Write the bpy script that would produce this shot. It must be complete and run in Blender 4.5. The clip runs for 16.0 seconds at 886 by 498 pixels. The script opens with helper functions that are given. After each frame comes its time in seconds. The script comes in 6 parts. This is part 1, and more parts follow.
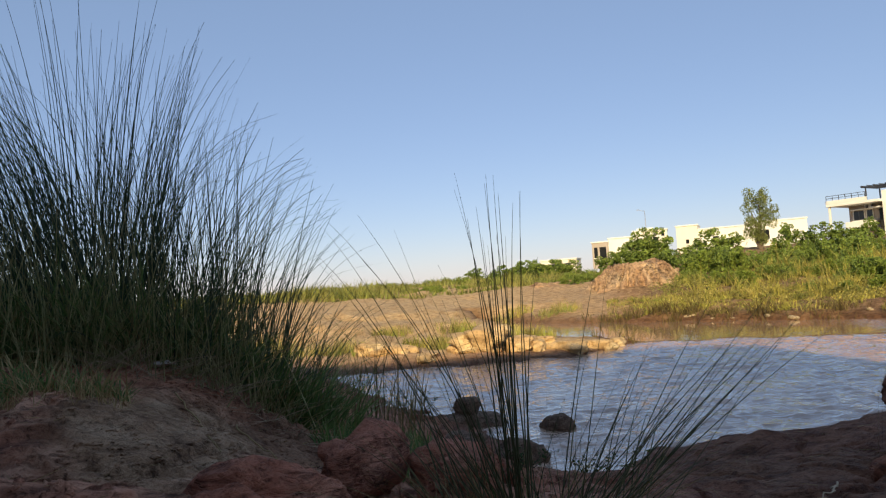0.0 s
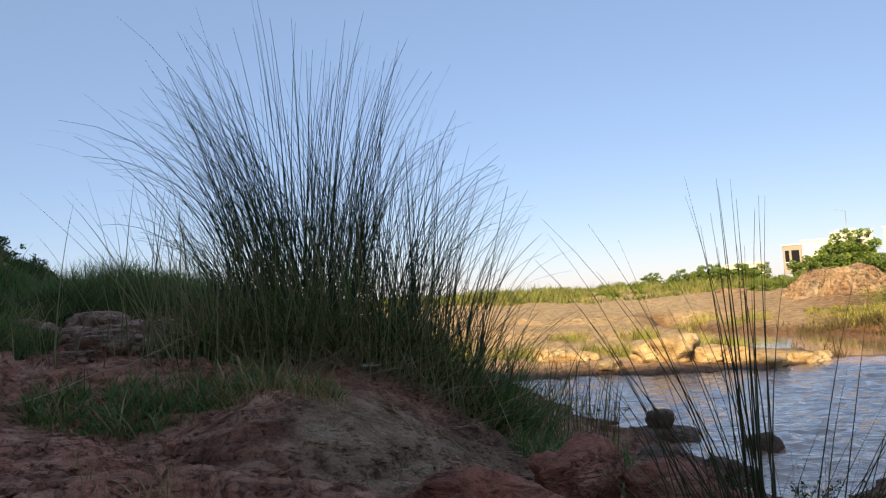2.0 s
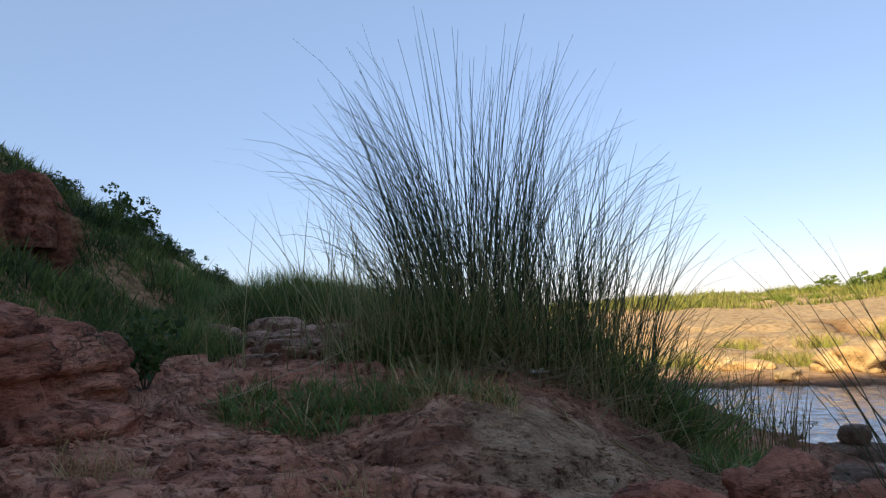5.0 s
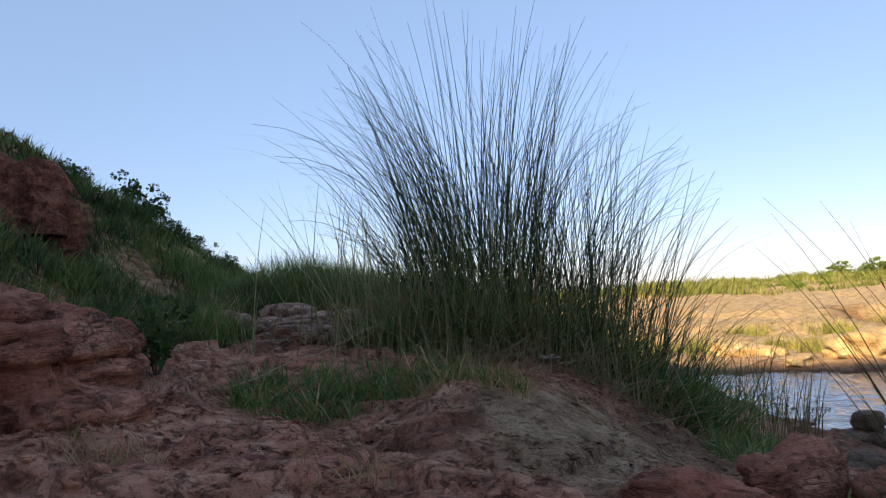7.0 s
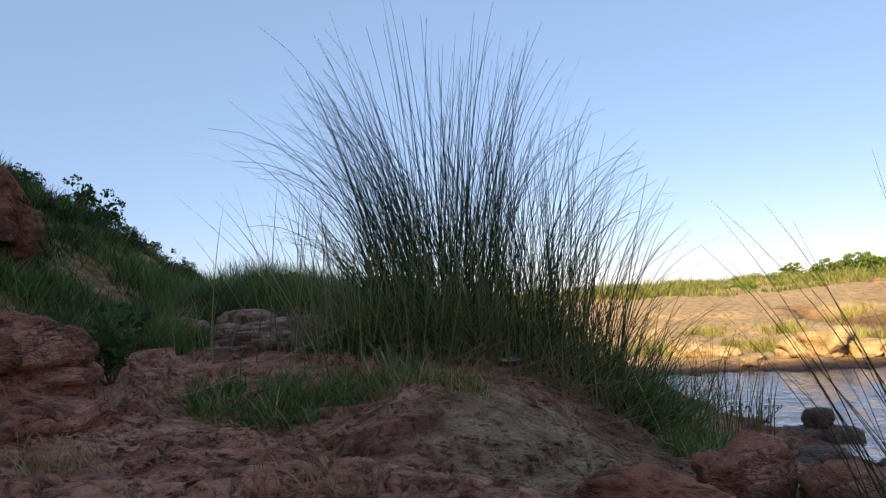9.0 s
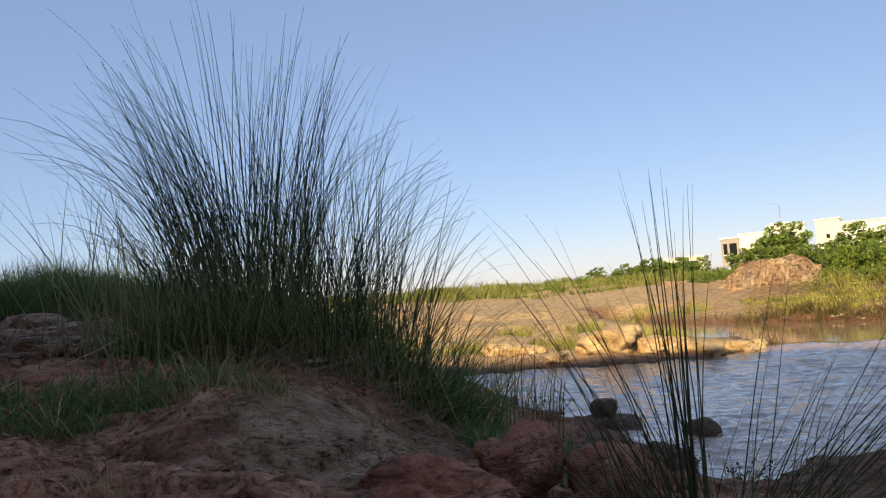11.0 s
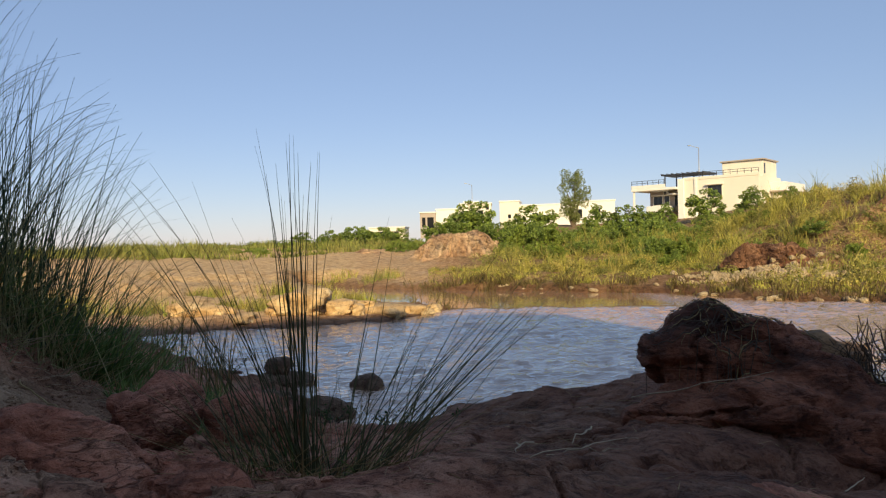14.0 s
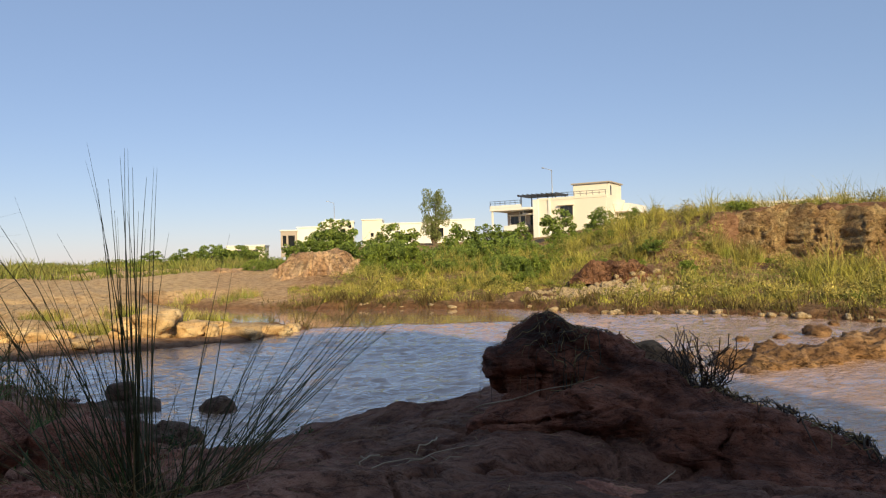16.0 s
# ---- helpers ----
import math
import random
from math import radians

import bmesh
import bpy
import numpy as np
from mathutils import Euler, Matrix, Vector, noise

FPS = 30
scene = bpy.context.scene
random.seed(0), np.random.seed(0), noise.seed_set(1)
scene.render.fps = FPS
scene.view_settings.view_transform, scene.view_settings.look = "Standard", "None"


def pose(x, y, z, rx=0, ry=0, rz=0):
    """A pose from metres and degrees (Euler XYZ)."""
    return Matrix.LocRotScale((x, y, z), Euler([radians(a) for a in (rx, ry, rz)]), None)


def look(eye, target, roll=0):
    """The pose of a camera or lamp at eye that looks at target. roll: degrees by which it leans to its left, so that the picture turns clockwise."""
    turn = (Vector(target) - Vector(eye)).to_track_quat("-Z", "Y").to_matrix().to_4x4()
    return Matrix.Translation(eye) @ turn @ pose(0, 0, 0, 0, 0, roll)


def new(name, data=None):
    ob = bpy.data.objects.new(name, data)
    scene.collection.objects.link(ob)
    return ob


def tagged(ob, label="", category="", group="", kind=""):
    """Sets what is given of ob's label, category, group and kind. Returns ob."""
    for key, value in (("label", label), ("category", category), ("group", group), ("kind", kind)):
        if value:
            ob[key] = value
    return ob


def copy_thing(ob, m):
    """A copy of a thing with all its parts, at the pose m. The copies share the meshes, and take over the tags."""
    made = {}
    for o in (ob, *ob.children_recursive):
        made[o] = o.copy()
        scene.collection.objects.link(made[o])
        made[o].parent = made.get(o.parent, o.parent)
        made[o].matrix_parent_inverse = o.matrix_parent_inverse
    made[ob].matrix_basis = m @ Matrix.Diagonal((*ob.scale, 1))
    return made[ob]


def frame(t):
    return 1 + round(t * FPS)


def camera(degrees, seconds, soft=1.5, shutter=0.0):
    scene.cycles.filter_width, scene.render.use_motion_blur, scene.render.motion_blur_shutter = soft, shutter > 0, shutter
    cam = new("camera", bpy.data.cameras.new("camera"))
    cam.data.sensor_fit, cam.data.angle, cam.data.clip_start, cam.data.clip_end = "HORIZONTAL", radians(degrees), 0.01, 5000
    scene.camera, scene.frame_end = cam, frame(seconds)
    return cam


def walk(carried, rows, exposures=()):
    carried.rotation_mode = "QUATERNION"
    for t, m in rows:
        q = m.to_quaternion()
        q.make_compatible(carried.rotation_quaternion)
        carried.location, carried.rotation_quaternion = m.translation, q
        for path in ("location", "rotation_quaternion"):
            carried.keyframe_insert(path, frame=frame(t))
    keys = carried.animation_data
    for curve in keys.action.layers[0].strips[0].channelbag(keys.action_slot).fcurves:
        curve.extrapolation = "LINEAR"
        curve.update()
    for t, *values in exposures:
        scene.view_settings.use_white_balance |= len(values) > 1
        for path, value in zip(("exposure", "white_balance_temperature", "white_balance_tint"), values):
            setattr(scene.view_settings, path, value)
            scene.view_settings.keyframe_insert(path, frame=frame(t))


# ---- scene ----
cam = camera(62.53, 16.0, soft=1.2)
PATH = [
    (0.0, pose(0.000, 0.000, 2.350, 92.70, 4.17, -0.50)),
    (0.5, pose(-0.077, 0.001, 2.364, 92.66, 3.89, 3.66)),
    (1.0, pose(-0.155, 0.024, 2.390, 92.97, 3.94, 7.93)),
    (1.5, pose(-0.224, 0.055, 2.389, 92.45, 3.75, 10.77)),
    (2.0, pose(-0.277, 0.060, 2.407, 93.86, 3.50, 12.82)),
    (2.5, pose(-0.298, 0.071, 2.412, 94.37, 4.07, 14.88)),
    (3.0, pose(-0.346, 0.099, 2.404, 94.53, 3.43, 17.07)),
    (3.5, pose(-0.387, 0.099, 2.407, 94.33, 3.06, 19.82)),
    (4.0, pose(-0.403, 0.105, 2.411, 94.55, 3.29, 21.23)),
    (4.5, pose(-0.422, 0.091, 2.422, 95.03, 3.67, 23.06)),
    (4.7, pose(-0.440, 0.086, 2.415, 95.15, 3.59, 24.13)),
    (6.8, pose(-0.492, 0.126, 2.394, 94.23, 3.98, 25.45)),
    (7.0, pose(-0.495, 0.125, 2.399, 94.07, 3.76, 25.31)),
    (7.5, pose(-0.491, 0.122, 2.399, 94.17, 3.69, 25.10)),
    (8.0, pose(-0.479, 0.118, 2.407, 94.40, 3.96, 24.73)),
    (8.2, pose(-0.483, 0.120, 2.409, 94.34, 4.05, 24.72)),
    (10.3, pose(-0.338, 0.033, 2.364, 93.50, 4.89, 13.74)),
    (10.5, pose(-0.305, 0.018, 2.365, 93.32, 4.94, 12.36)),
    (11.0, pose(-0.235, 0.020, 2.362, 93.41, 4.56, 8.79)),
    (11.5, pose(-0.150, -0.016, 2.359, 92.33, 4.67, 5.20)),
    (12.0, pose(-0.077, -0.026, 2.346, 91.46, 4.35, 1.67)),
    (12.5, pose(-0.021, -0.065, 2.330, 90.70, 3.64, -3.21)),
    (13.0, pose(0.039, -0.112, 2.310, 89.77, 2.86, -6.88)),
    (13.5, pose(0.108, -0.185, 2.305, 89.52, 3.26, -10.41)),
    (14.0, pose(0.156, -0.244, 2.294, 89.40, 1.62, -13.88)),
    (14.5, pose(0.173, -0.297, 2.300, 89.98, 1.35, -16.78)),
    (15.0, pose(0.193, -0.305, 2.294, 90.07, 1.95, -18.74)),
    (15.5, pose(0.213, -0.334, 2.279, 89.69, 1.76, -21.69)),
    (16.0, pose(0.231, -0.394, 2.281, 90.53, 1.77, -24.59)),
]

walk(cam, PATH, [(0.0, 0.32), (1.0, 0.48), (2.0, 0.62), (3.5, 0.72), (7.5, 0.92), (11.5, 0.42), (14.0, 0.29), (16.0, 0.30)])

# ---- light ----
SUN_AZ, SUN_EL = 188.0, 24.0          # degrees from +y towards +x, and above the horizon
world = bpy.data.worlds.new("sky")
scene.world = world
world.use_nodes = True
wn = world.node_tree
sky = wn.nodes.new("ShaderNodeTexSky")
sky.sky_type = "NISHITA"
sky.sun_disc = False
sky.sun_elevation, sky.sun_rotation = radians(SUN_EL), radians(SUN_AZ)
sky.air_density, sky.dust_density, sky.ozone_density = 1.0, 0.15, 3.0
# the clear sky thinned, over an even blue haze
thin = wn.nodes.new("ShaderNodeMix")
thin.data_type, thin.blend_type = "RGBA", "MULTIPLY"
thin.inputs[0].default_value, thin.inputs[7].default_value = 1.0, (0.43, 0.37, 0.40, 1)
haze = wn.nodes.new("ShaderNodeMix")
haze.data_type, haze.blend_type = "RGBA", "ADD"
haze.inputs[0].default_value, haze.inputs[7].default_value = 1.0, (1.0, 1.44, 2.06, 1)
wn.links.new(sky.outputs[0], thin.inputs[6])
wn.links.new(thin.outputs[2], haze.inputs[6])
wn.links.new(haze.outputs[2], wn.nodes["Background"].inputs[0])
wn.nodes["Background"].inputs[1].default_value = 0.125
sun = new("sun", bpy.data.lights.new("sun", "SUN"))
sun.data.energy, sun.data.angle, sun.data.color = 4.6, radians(0.6), (1.0, 0.79, 0.44)
a, e = radians(SUN_AZ), radians(SUN_EL)
sun.matrix_world = look((0, 0, 60), (-math.sin(a) * math.cos(e), -math.cos(a) * math.cos(e), 60 - math.sin(e)))

# ---- numbers and meshes ----
RNG = np.random.default_rng(7)


def vnoise(x, y, z=0.0, seed=0):
    """Smooth value noise in -1..1 on arrays."""
    x, y, z = np.broadcast_arrays(np.asarray(x, float), y, z)
    xi, yi, zi = (np.floor(c).astype(np.int64) for c in (x, y, z))
    fx, fy, fz = x - xi, y - yi, z - zi
    fx, fy, fz = (c * c * (3 - 2 * c) for c in (fx, fy, fz))

    def h(i, j, k):
        n = (i * 374761393 + j * 668265263 + k * 2147483647 + seed * 974711) & 0xFFFFFFFF
        n = ((n ^ (n >> 13)) * 1274126177) & 0xFFFFFFFF
        return ((n ^ (n >> 16)) & 0xFFFF) / 32767.5 - 1
    out = 0
    for dk, wz in ((0, 1 - fz), (1, fz)):
        for dj, wy in ((0, 1 - fy), (1, fy)):
            for di, wx in ((0, 1 - fx), (1, fx)):
                out = out + wx * wy * wz * h(xi + di, yi + dj, zi + dk)
    return out


def fbm(x, y, z=0.0, octaves=4, seed=0, gain=0.5):
    s, a = 0, 1.0
    for o in range(octaves):
        s = s + a * vnoise(np.asarray(x) * 2 ** o, np.asarray(y) * 2 ** o, np.asarray(z) * 2 ** o, seed + 17 * o)
        a *= gain
    return s


def step(a, b, x):
    t = np.clip((np.asarray(x, float) - a) / (b - a), 0, 1)
    return t * t * (3 - 2 * t)


def mesh_from(name, verts, faces, material, parent=None, label="", smooth=True, materials=None):
    me = bpy.data.meshes.new(name)
    verts = np.asarray(verts, np.float32)
    faces = np.asarray(faces, np.int32)
    k = faces.shape[1]
    me.vertices.add(len(verts))
    me.vertices.foreach_set("co", verts.ravel())
    me.loops.add(faces.size)
    me.loops.foreach_set("vertex_index", faces.ravel())
    me.polygons.add(len(faces))
    me.polygons.foreach_set("loop_start", np.arange(len(faces), dtype=np.int32) * k)
    me.polygons.foreach_set("use_smooth", np.full(len(faces), smooth))
    me.update(calc_edges=True)
    me.materials.append(material)
    ob = new(name, me)
    if parent is not None:
        ob.parent = parent
    return tagged(ob, label)


def part(name, bm, material, parent=None, label="", smooth=False):
    me = bpy.data.meshes.new(name)
    bm.normal_update()
    bm.to_mesh(me)
    bm.free()
    for p in me.polygons:
        p.use_smooth = smooth
    me.materials.append(material)
    ob = new(name, me)
    if parent is not None:
        ob.parent = parent
    return tagged(ob, label)


def box(bm, lo, hi, bevel=0.0):
    """A box from corner to corner, with its edges rounded."""
    c = [(lo[i] + hi[i]) / 2 for i in range(3)]
    s = [abs(hi[i] - lo[i]) for i in range(3)]
    r = bmesh.ops.create_cube(bm, size=1, matrix=Matrix.Translation(c) @ Matrix.Diagonal((*s, 1)))
    if bevel:
        es = list({e for v in r["verts"] for e in v.link_edges})
        bmesh.ops.bevel(bm, geom=es, offset=bevel, segments=1, affect="EDGES", profile=0.5)


def empty(name, at, label, category, group="", kind="", turn=0.0):
    ob = new(name)
    ob.empty_display_size = 0.2
    ob.matrix_world = pose(*at, 0, 0, turn)
    return tagged(ob, label, category, group, kind)


def blades(name, base, length, width, lean, turn, bend, material, segs=5, sides=2, parent=None, label="", twist=None, taper=0.12, curl=1.7):
    """Stalks (sides 3) or leaves (sides 2), one for each base: they start at lean from upright, towards turn, and bend further by bend, all in radians."""
    n = len(base)
    length, width, lean, turn, bend = (np.broadcast_to(np.asarray(c, float), (n,)) for c in (length, width, lean, turn, bend))
    pts = np.zeros((n, segs + 1, 3))
    pts[:, 0] = base
    tang = np.zeros((n, segs + 1, 3))
    for i in range(segs + 1):
        s = i / segs
        a = lean + bend * s ** curl
        d = np.stack([np.sin(a) * np.cos(turn), np.sin(a) * np.sin(turn), np.cos(a)], 1)
        tang[:, i] = d
        if i:
            pts[:, i] = pts[:, i - 1] + (tang[:, i - 1] + d) / 2 * (length / segs)[:, None]
    tw = RNG.uniform(0, 2 * np.pi, n) if twist is None else twist
    side = np.stack([np.cos(tw), np.sin(tw), np.zeros(n)], 1)
    prof = np.array([1 - (1 - taper) * (i / segs) ** 1.3 for i in range(segs + 1)])
    if sides == 2:
        prof = np.array([0.75 + 0.25 * min(1, i / segs * 3) if i < segs * 0.4 else 1 - (1 - taper) * ((i / segs - 0.4) / 0.6) ** 1.4 for i in range(segs + 1)])
    ring = []
    for k in range(sides):
        if sides == 2:
            off = side[:, None, :] * (k * 2 - 1)
            off = np.repeat(off, segs + 1, 1)
        else:
            ang = 2 * np.pi * k / sides
            up = np.cross(tang, side[:, None, :])
            off = side[:, None, :] * np.cos(ang) + up * np.sin(ang)
        ring.append(pts + off * (prof[None, :, None] * width[:, None, None] / 2))
    v = np.stack(ring, 2).reshape(-1, 3)
    f = []
    st = np.arange(n)[:, None] * (segs + 1) * sides
    for i in range(segs):
        for k in range(sides if sides > 2 else 1):
            k2 = (k + 1) % sides
            f.append(np.concatenate([st + i * sides + k, st + i * sides + k2, st + (i + 1) * sides + k2, st + (i + 1) * sides + k], 1))
    return mesh_from(name, v, np.concatenate(f), material, parent, label)


# ---- materials ----
def material(name, rough=0.8, metal=0.0):
    m = bpy.data.materials.new(name)
    m.use_nodes = True
    b = m.node_tree.nodes["Principled BSDF"]
    b.inputs["Roughness"].default_value, b.inputs["Metallic"].default_value = rough, metal
    b.inputs["Specular IOR Level"].default_value = 0.3
    return m, m.node_tree, b


def ramp(nt, fac, stops):
    n = nt.nodes.new("ShaderNodeValToRGB")
    el = n.color_ramp.elements
    el[0].position, el[0].color = stops[0][0], (*stops[0][1], 1)
    el[1].position, el[1].color = stops[-1][0], (*stops[-1][1], 1)
    for p, c in stops[1:-1]:
        x = el.new(p)
        x.color = (*c, 1)
    nt.links.new(fac, n.inputs[0])
    return n.outputs[0]


def noise_of(nt, scale, detail=4.0, rough=0.55, stretch=(1, 1, 1), distort=0.0, coord="Object"):
    tc = nt.nodes.new("ShaderNodeTexCoord")
    mp = nt.nodes.new("ShaderNodeMapping")
    mp.inputs["Scale"].default_value = stretch
    n = nt.nodes.new("ShaderNodeTexNoise")
    n.inputs["Scale"].default_value, n.inputs["Detail"].default_value = scale, detail
    n.inputs["Roughness"].default_value, n.inputs["Distortion"].default_value = rough, distort
    nt.links.new(tc.outputs[coord], mp.inputs[0])
    nt.links.new(mp.outputs[0], n.inputs["Vector"])
    return n.outputs["Fac"]


def mix(nt, fac, a, b, mode="MIX"):
    n = nt.nodes.new("ShaderNodeMix")
    n.data_type, n.blend_type = "RGBA", mode
    if isinstance(fac, (int, float)):
        n.inputs[0].default_value = fac
    else:
        nt.links.new(fac, n.inputs[0])
    for i, c in ((6, a), (7, b)):
        if isinstance(c, tuple):
            n.inputs[i].default_value = (*c, 1)
        else:
            nt.links.new(c, n.inputs[i])
    return n.outputs[2]


def maths(nt, op, a, b=0.0):
    n = nt.nodes.new("ShaderNodeMath")
    n.operation = op
    for i, c in ((0, a), (1, b)):
        if isinstance(c, (int, float)):
            n.inputs[i].default_value = c
        else:
            nt.links.new(c, n.inputs[i])
    return n.outputs[0]


def bump(nt, bsdf, heights, distance=0.02, strength=0.6):
    """heights: (socket, share) added up."""
    total = None
    for h, share in heights:
        s = maths(nt, "MULTIPLY", h, share)
        total = s if total is None else maths(nt, "ADD", total, s)
    n = nt.nodes.new("ShaderNodeBump")
    n.inputs["Strength"].default_value, n.inputs["Distance"].default_value = strength, distance
    nt.links.new(total, n.inputs["Height"])
    nt.links.new(n.outputs[0], bsdf.inputs["Normal"])


def cracks(nt, scale, stretch=(1, 1, 1), thin=0.05):
    """1 in narrow, wandering cracks, 0 elsewhere."""
    tc = nt.nodes.new("ShaderNodeTexCoord")
    mp = nt.nodes.new("ShaderNodeMapping")
    mp.inputs["Scale"].default_value = stretch
    nt.links.new(tc.outputs["Object"], mp.inputs[0])
    n = nt.nodes.new("ShaderNodeTexNoise")
    n.inputs["Scale"].default_value, n.inputs["Detail"].default_value = scale * 1.5, 4
    nt.links.new(mp.outputs[0], n.inputs["Vector"])
    add = nt.nodes.new("ShaderNodeMixRGB")
    add.blend_type = "LINEAR_LIGHT"
    add.inputs[0].default_value = 0.28 / scale * 2
    nt.links.new(mp.outputs[0], add.inputs[1])
    nt.links.new(n.outputs["Color"], add.inputs[2])
    v = nt.nodes.new("ShaderNodeTexVoronoi")
    v.feature = "DISTANCE_TO_EDGE"
    v.inputs["Scale"].default_value = scale
    nt.links.new(add.outputs[0], v.inputs["Vector"])
    return ramp(nt, v.outputs["Distance"], [(0.0, (1, 1, 1)), (thin, (0, 0, 0))])


def attribute(nt, name):
    n = nt.nodes.new("ShaderNodeAttribute")
    n.attribute_name = name
    return n.outputs["Fac"]


def island(nt):
    return nt.nodes.new("ShaderNodeNewGeometry").outputs["Random Per Island"]


def leafy(name, dark, light, tip=None, rough=0.55, through_share=0.35, spread=0.5, patch=None, clump=0.0):
    """Leaves and stalks: each island has its own tone; light shines through."""
    m, nt, b = material(name, rough)
    col = ramp(nt, island(nt), [(0.0, dark), (spread, tuple((d + l) / 2 for d, l in zip(dark, light))), (1.0, light)])
    n = noise_of(nt, 1.3, 2.0)
    col = mix(nt, maths(nt, "MULTIPLY", n, 0.45), col, tip or tuple(c * 0.6 for c in light))
    if patch:
        col = mix(nt, ramp(nt, noise_of(nt, 0.35, 4, 0.6), [(0.42, (0, 0, 0)), (0.6, (0.85, 0.85, 0.85))]), col, patch)
    # clumps differ in tone; the dark end paints shade into the gaps
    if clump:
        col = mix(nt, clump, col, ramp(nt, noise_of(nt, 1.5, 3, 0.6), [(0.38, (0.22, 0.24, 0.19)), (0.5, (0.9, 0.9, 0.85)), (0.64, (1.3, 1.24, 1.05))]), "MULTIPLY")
    nt.links.new(col, b.inputs["Base Color"])
    tr = nt.nodes.new("ShaderNodeBsdfTranslucent")
    nt.links.new(col, tr.inputs[0])
    mx = nt.nodes.new("ShaderNodeMixShader")
    mx.inputs[0].default_value = through_share
    nt.links.new(b.outputs[0], mx.inputs[1])
    nt.links.new(tr.outputs[0], mx.inputs[2])
    nt.links.new(mx.outputs[0], nt.nodes["Material Output"].inputs[0])
    return m


def stony(name, dark, mid, light, scale=1.0, strata=True, rough=0.85, bumps=0.03, chips=0.6):
    m, nt, b = material(name, rough)
    big = noise_of(nt, 1.6 * scale, 5, 0.6)
    fine = noise_of(nt, 28 * scale, 6, 0.7)
    col = ramp(nt, big, [(0.3, dark), (0.52, mid), (0.72, light)])
    col = mix(nt, maths(nt, "MULTIPLY", fine, 0.55), col, mid, "OVERLAY")
    lay = noise_of(nt, 3.2 * scale, 4, 0.6, (1, 1, 4.5 if strata else 1.4), 1.2)
    col = mix(nt, maths(nt, "MULTIPLY", ramp(nt, lay, [(0.36, (1, 1, 1)), (0.5, (0, 0, 0))]), 0.4), col, tuple(c * 0.45 for c in dark))
    grit = ramp(nt, noise_of(nt, 17 * scale, 8, 0.78), [(0.36, (0.4, 0.36, 0.34)), (0.46, (0.92, 0.9, 0.88)), (0.58, (1, 1, 1))])
    col = mix(nt, 0.8, col, grit, "MULTIPLY")
    # chips, cracks and slits carry painted crevice shade besides their bump
    chip = ramp(nt, noise_of(nt, 5.0 * scale, 7, 0.72, (1, 1, 1.8), 0.7), [(0.40, (0.36, 0.31, 0.29)), (0.46, (0.9, 0.88, 0.86)), (0.62, (1.08, 1.06, 1.04))])
    col = mix(nt, chips, col, chip, "MULTIPLY")
    some = ramp(nt, noise_of(nt, 2.3 * scale, 2), [(0.48, (0, 0, 0)), (0.58, (1, 1, 1))])
    gap = maths(nt, "MULTIPLY", cracks(nt, 1.7 * scale, (1, 1, 3.5), 0.03), some)
    gap2 = maths(nt, "MULTIPLY", cracks(nt, 4.0 * scale, (1, 1, 4), 0.03), some)
    col = mix(nt, maths(nt, "MULTIPLY", gap, 0.5), col, tuple(c * 0.3 for c in dark))
    col = mix(nt, maths(nt, "MULTIPLY", gap2, 0.35), col, tuple(c * 0.4 for c in dark))
    slit = ramp(nt, noise_of(nt, 6.5 * scale, 5, 0.6, (1, 1, 2.6), 0.9), [(0.33, (1, 1, 1)), (0.37, (0, 0, 0))])
    col = mix(nt, maths(nt, "MULTIPLY", slit, 0.6), col, tuple(c * 0.3 for c in dark))
    nt.links.new(col, b.inputs["Base Color"])
    bump(nt, b, [(chip, chips), (slit, -0.9), (gap, -0.8), (gap2, -0.35), (lay, 1.0), (fine, 0.4), (noise_of(nt, 9 * scale, 5, 0.6), 0.8)], bumps * 2.2, 1.0)
    return m


def plain(name, colour, rough=0.7, vary=0.12, scale=3.0, metal=0.0):
    m, nt, b = material(name, rough, metal)
    n = noise_of(nt, scale, 5, 0.6)
    col = mix(nt, n, tuple(c * (1 - vary) for c in colour), tuple(min(1, c * (1 + vary)) for c in colour))
    nt.links.new(col, b.inputs["Base Color"])
    return m


M_ROCK = stony("red_sandstone", (0.25, 0.10, 0.062), (0.53, 0.25, 0.165), (0.66, 0.37, 0.26))
M_SLAB = stony("slab_sandstone", (0.21, 0.076, 0.044), (0.50, 0.218, 0.135), (0.64, 0.345, 0.225), chips=0.4)
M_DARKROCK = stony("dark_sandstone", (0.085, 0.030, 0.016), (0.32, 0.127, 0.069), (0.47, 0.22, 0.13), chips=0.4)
M_PALEROCK = stony("pale_sandstone", (0.30, 0.18, 0.13), (0.50, 0.335, 0.245), (0.62, 0.45, 0.345))
M_RUBBLE = stony("pale_rubble", (0.50, 0.37, 0.23), (0.73, 0.58, 0.40), (0.84, 0.71, 0.52), 2, False, chips=0.2)
M_WETROCK = stony("wet_stone", (0.17, 0.10, 0.066), (0.33, 0.22, 0.15), (0.46, 0.33, 0.235), 3, False, 0.85)
M_SANDROCK = stony("yellow_sandstone", (0.42, 0.29, 0.15), (0.64, 0.48, 0.285), (0.80, 0.67, 0.48), 0.5, False, 0.9, 0.015, 0.2)
M_ISLET = stony("brown_sandstone", (0.15, 0.085, 0.045), (0.36, 0.23, 0.125), (0.52, 0.37, 0.21), 0.9)
M_CLIFF = stony("brown_clay_cliff", (0.34, 0.22, 0.115), (0.66, 0.48, 0.27), (0.80, 0.65, 0.41), 1.1, False, 0.9, 0.12, 0.6)
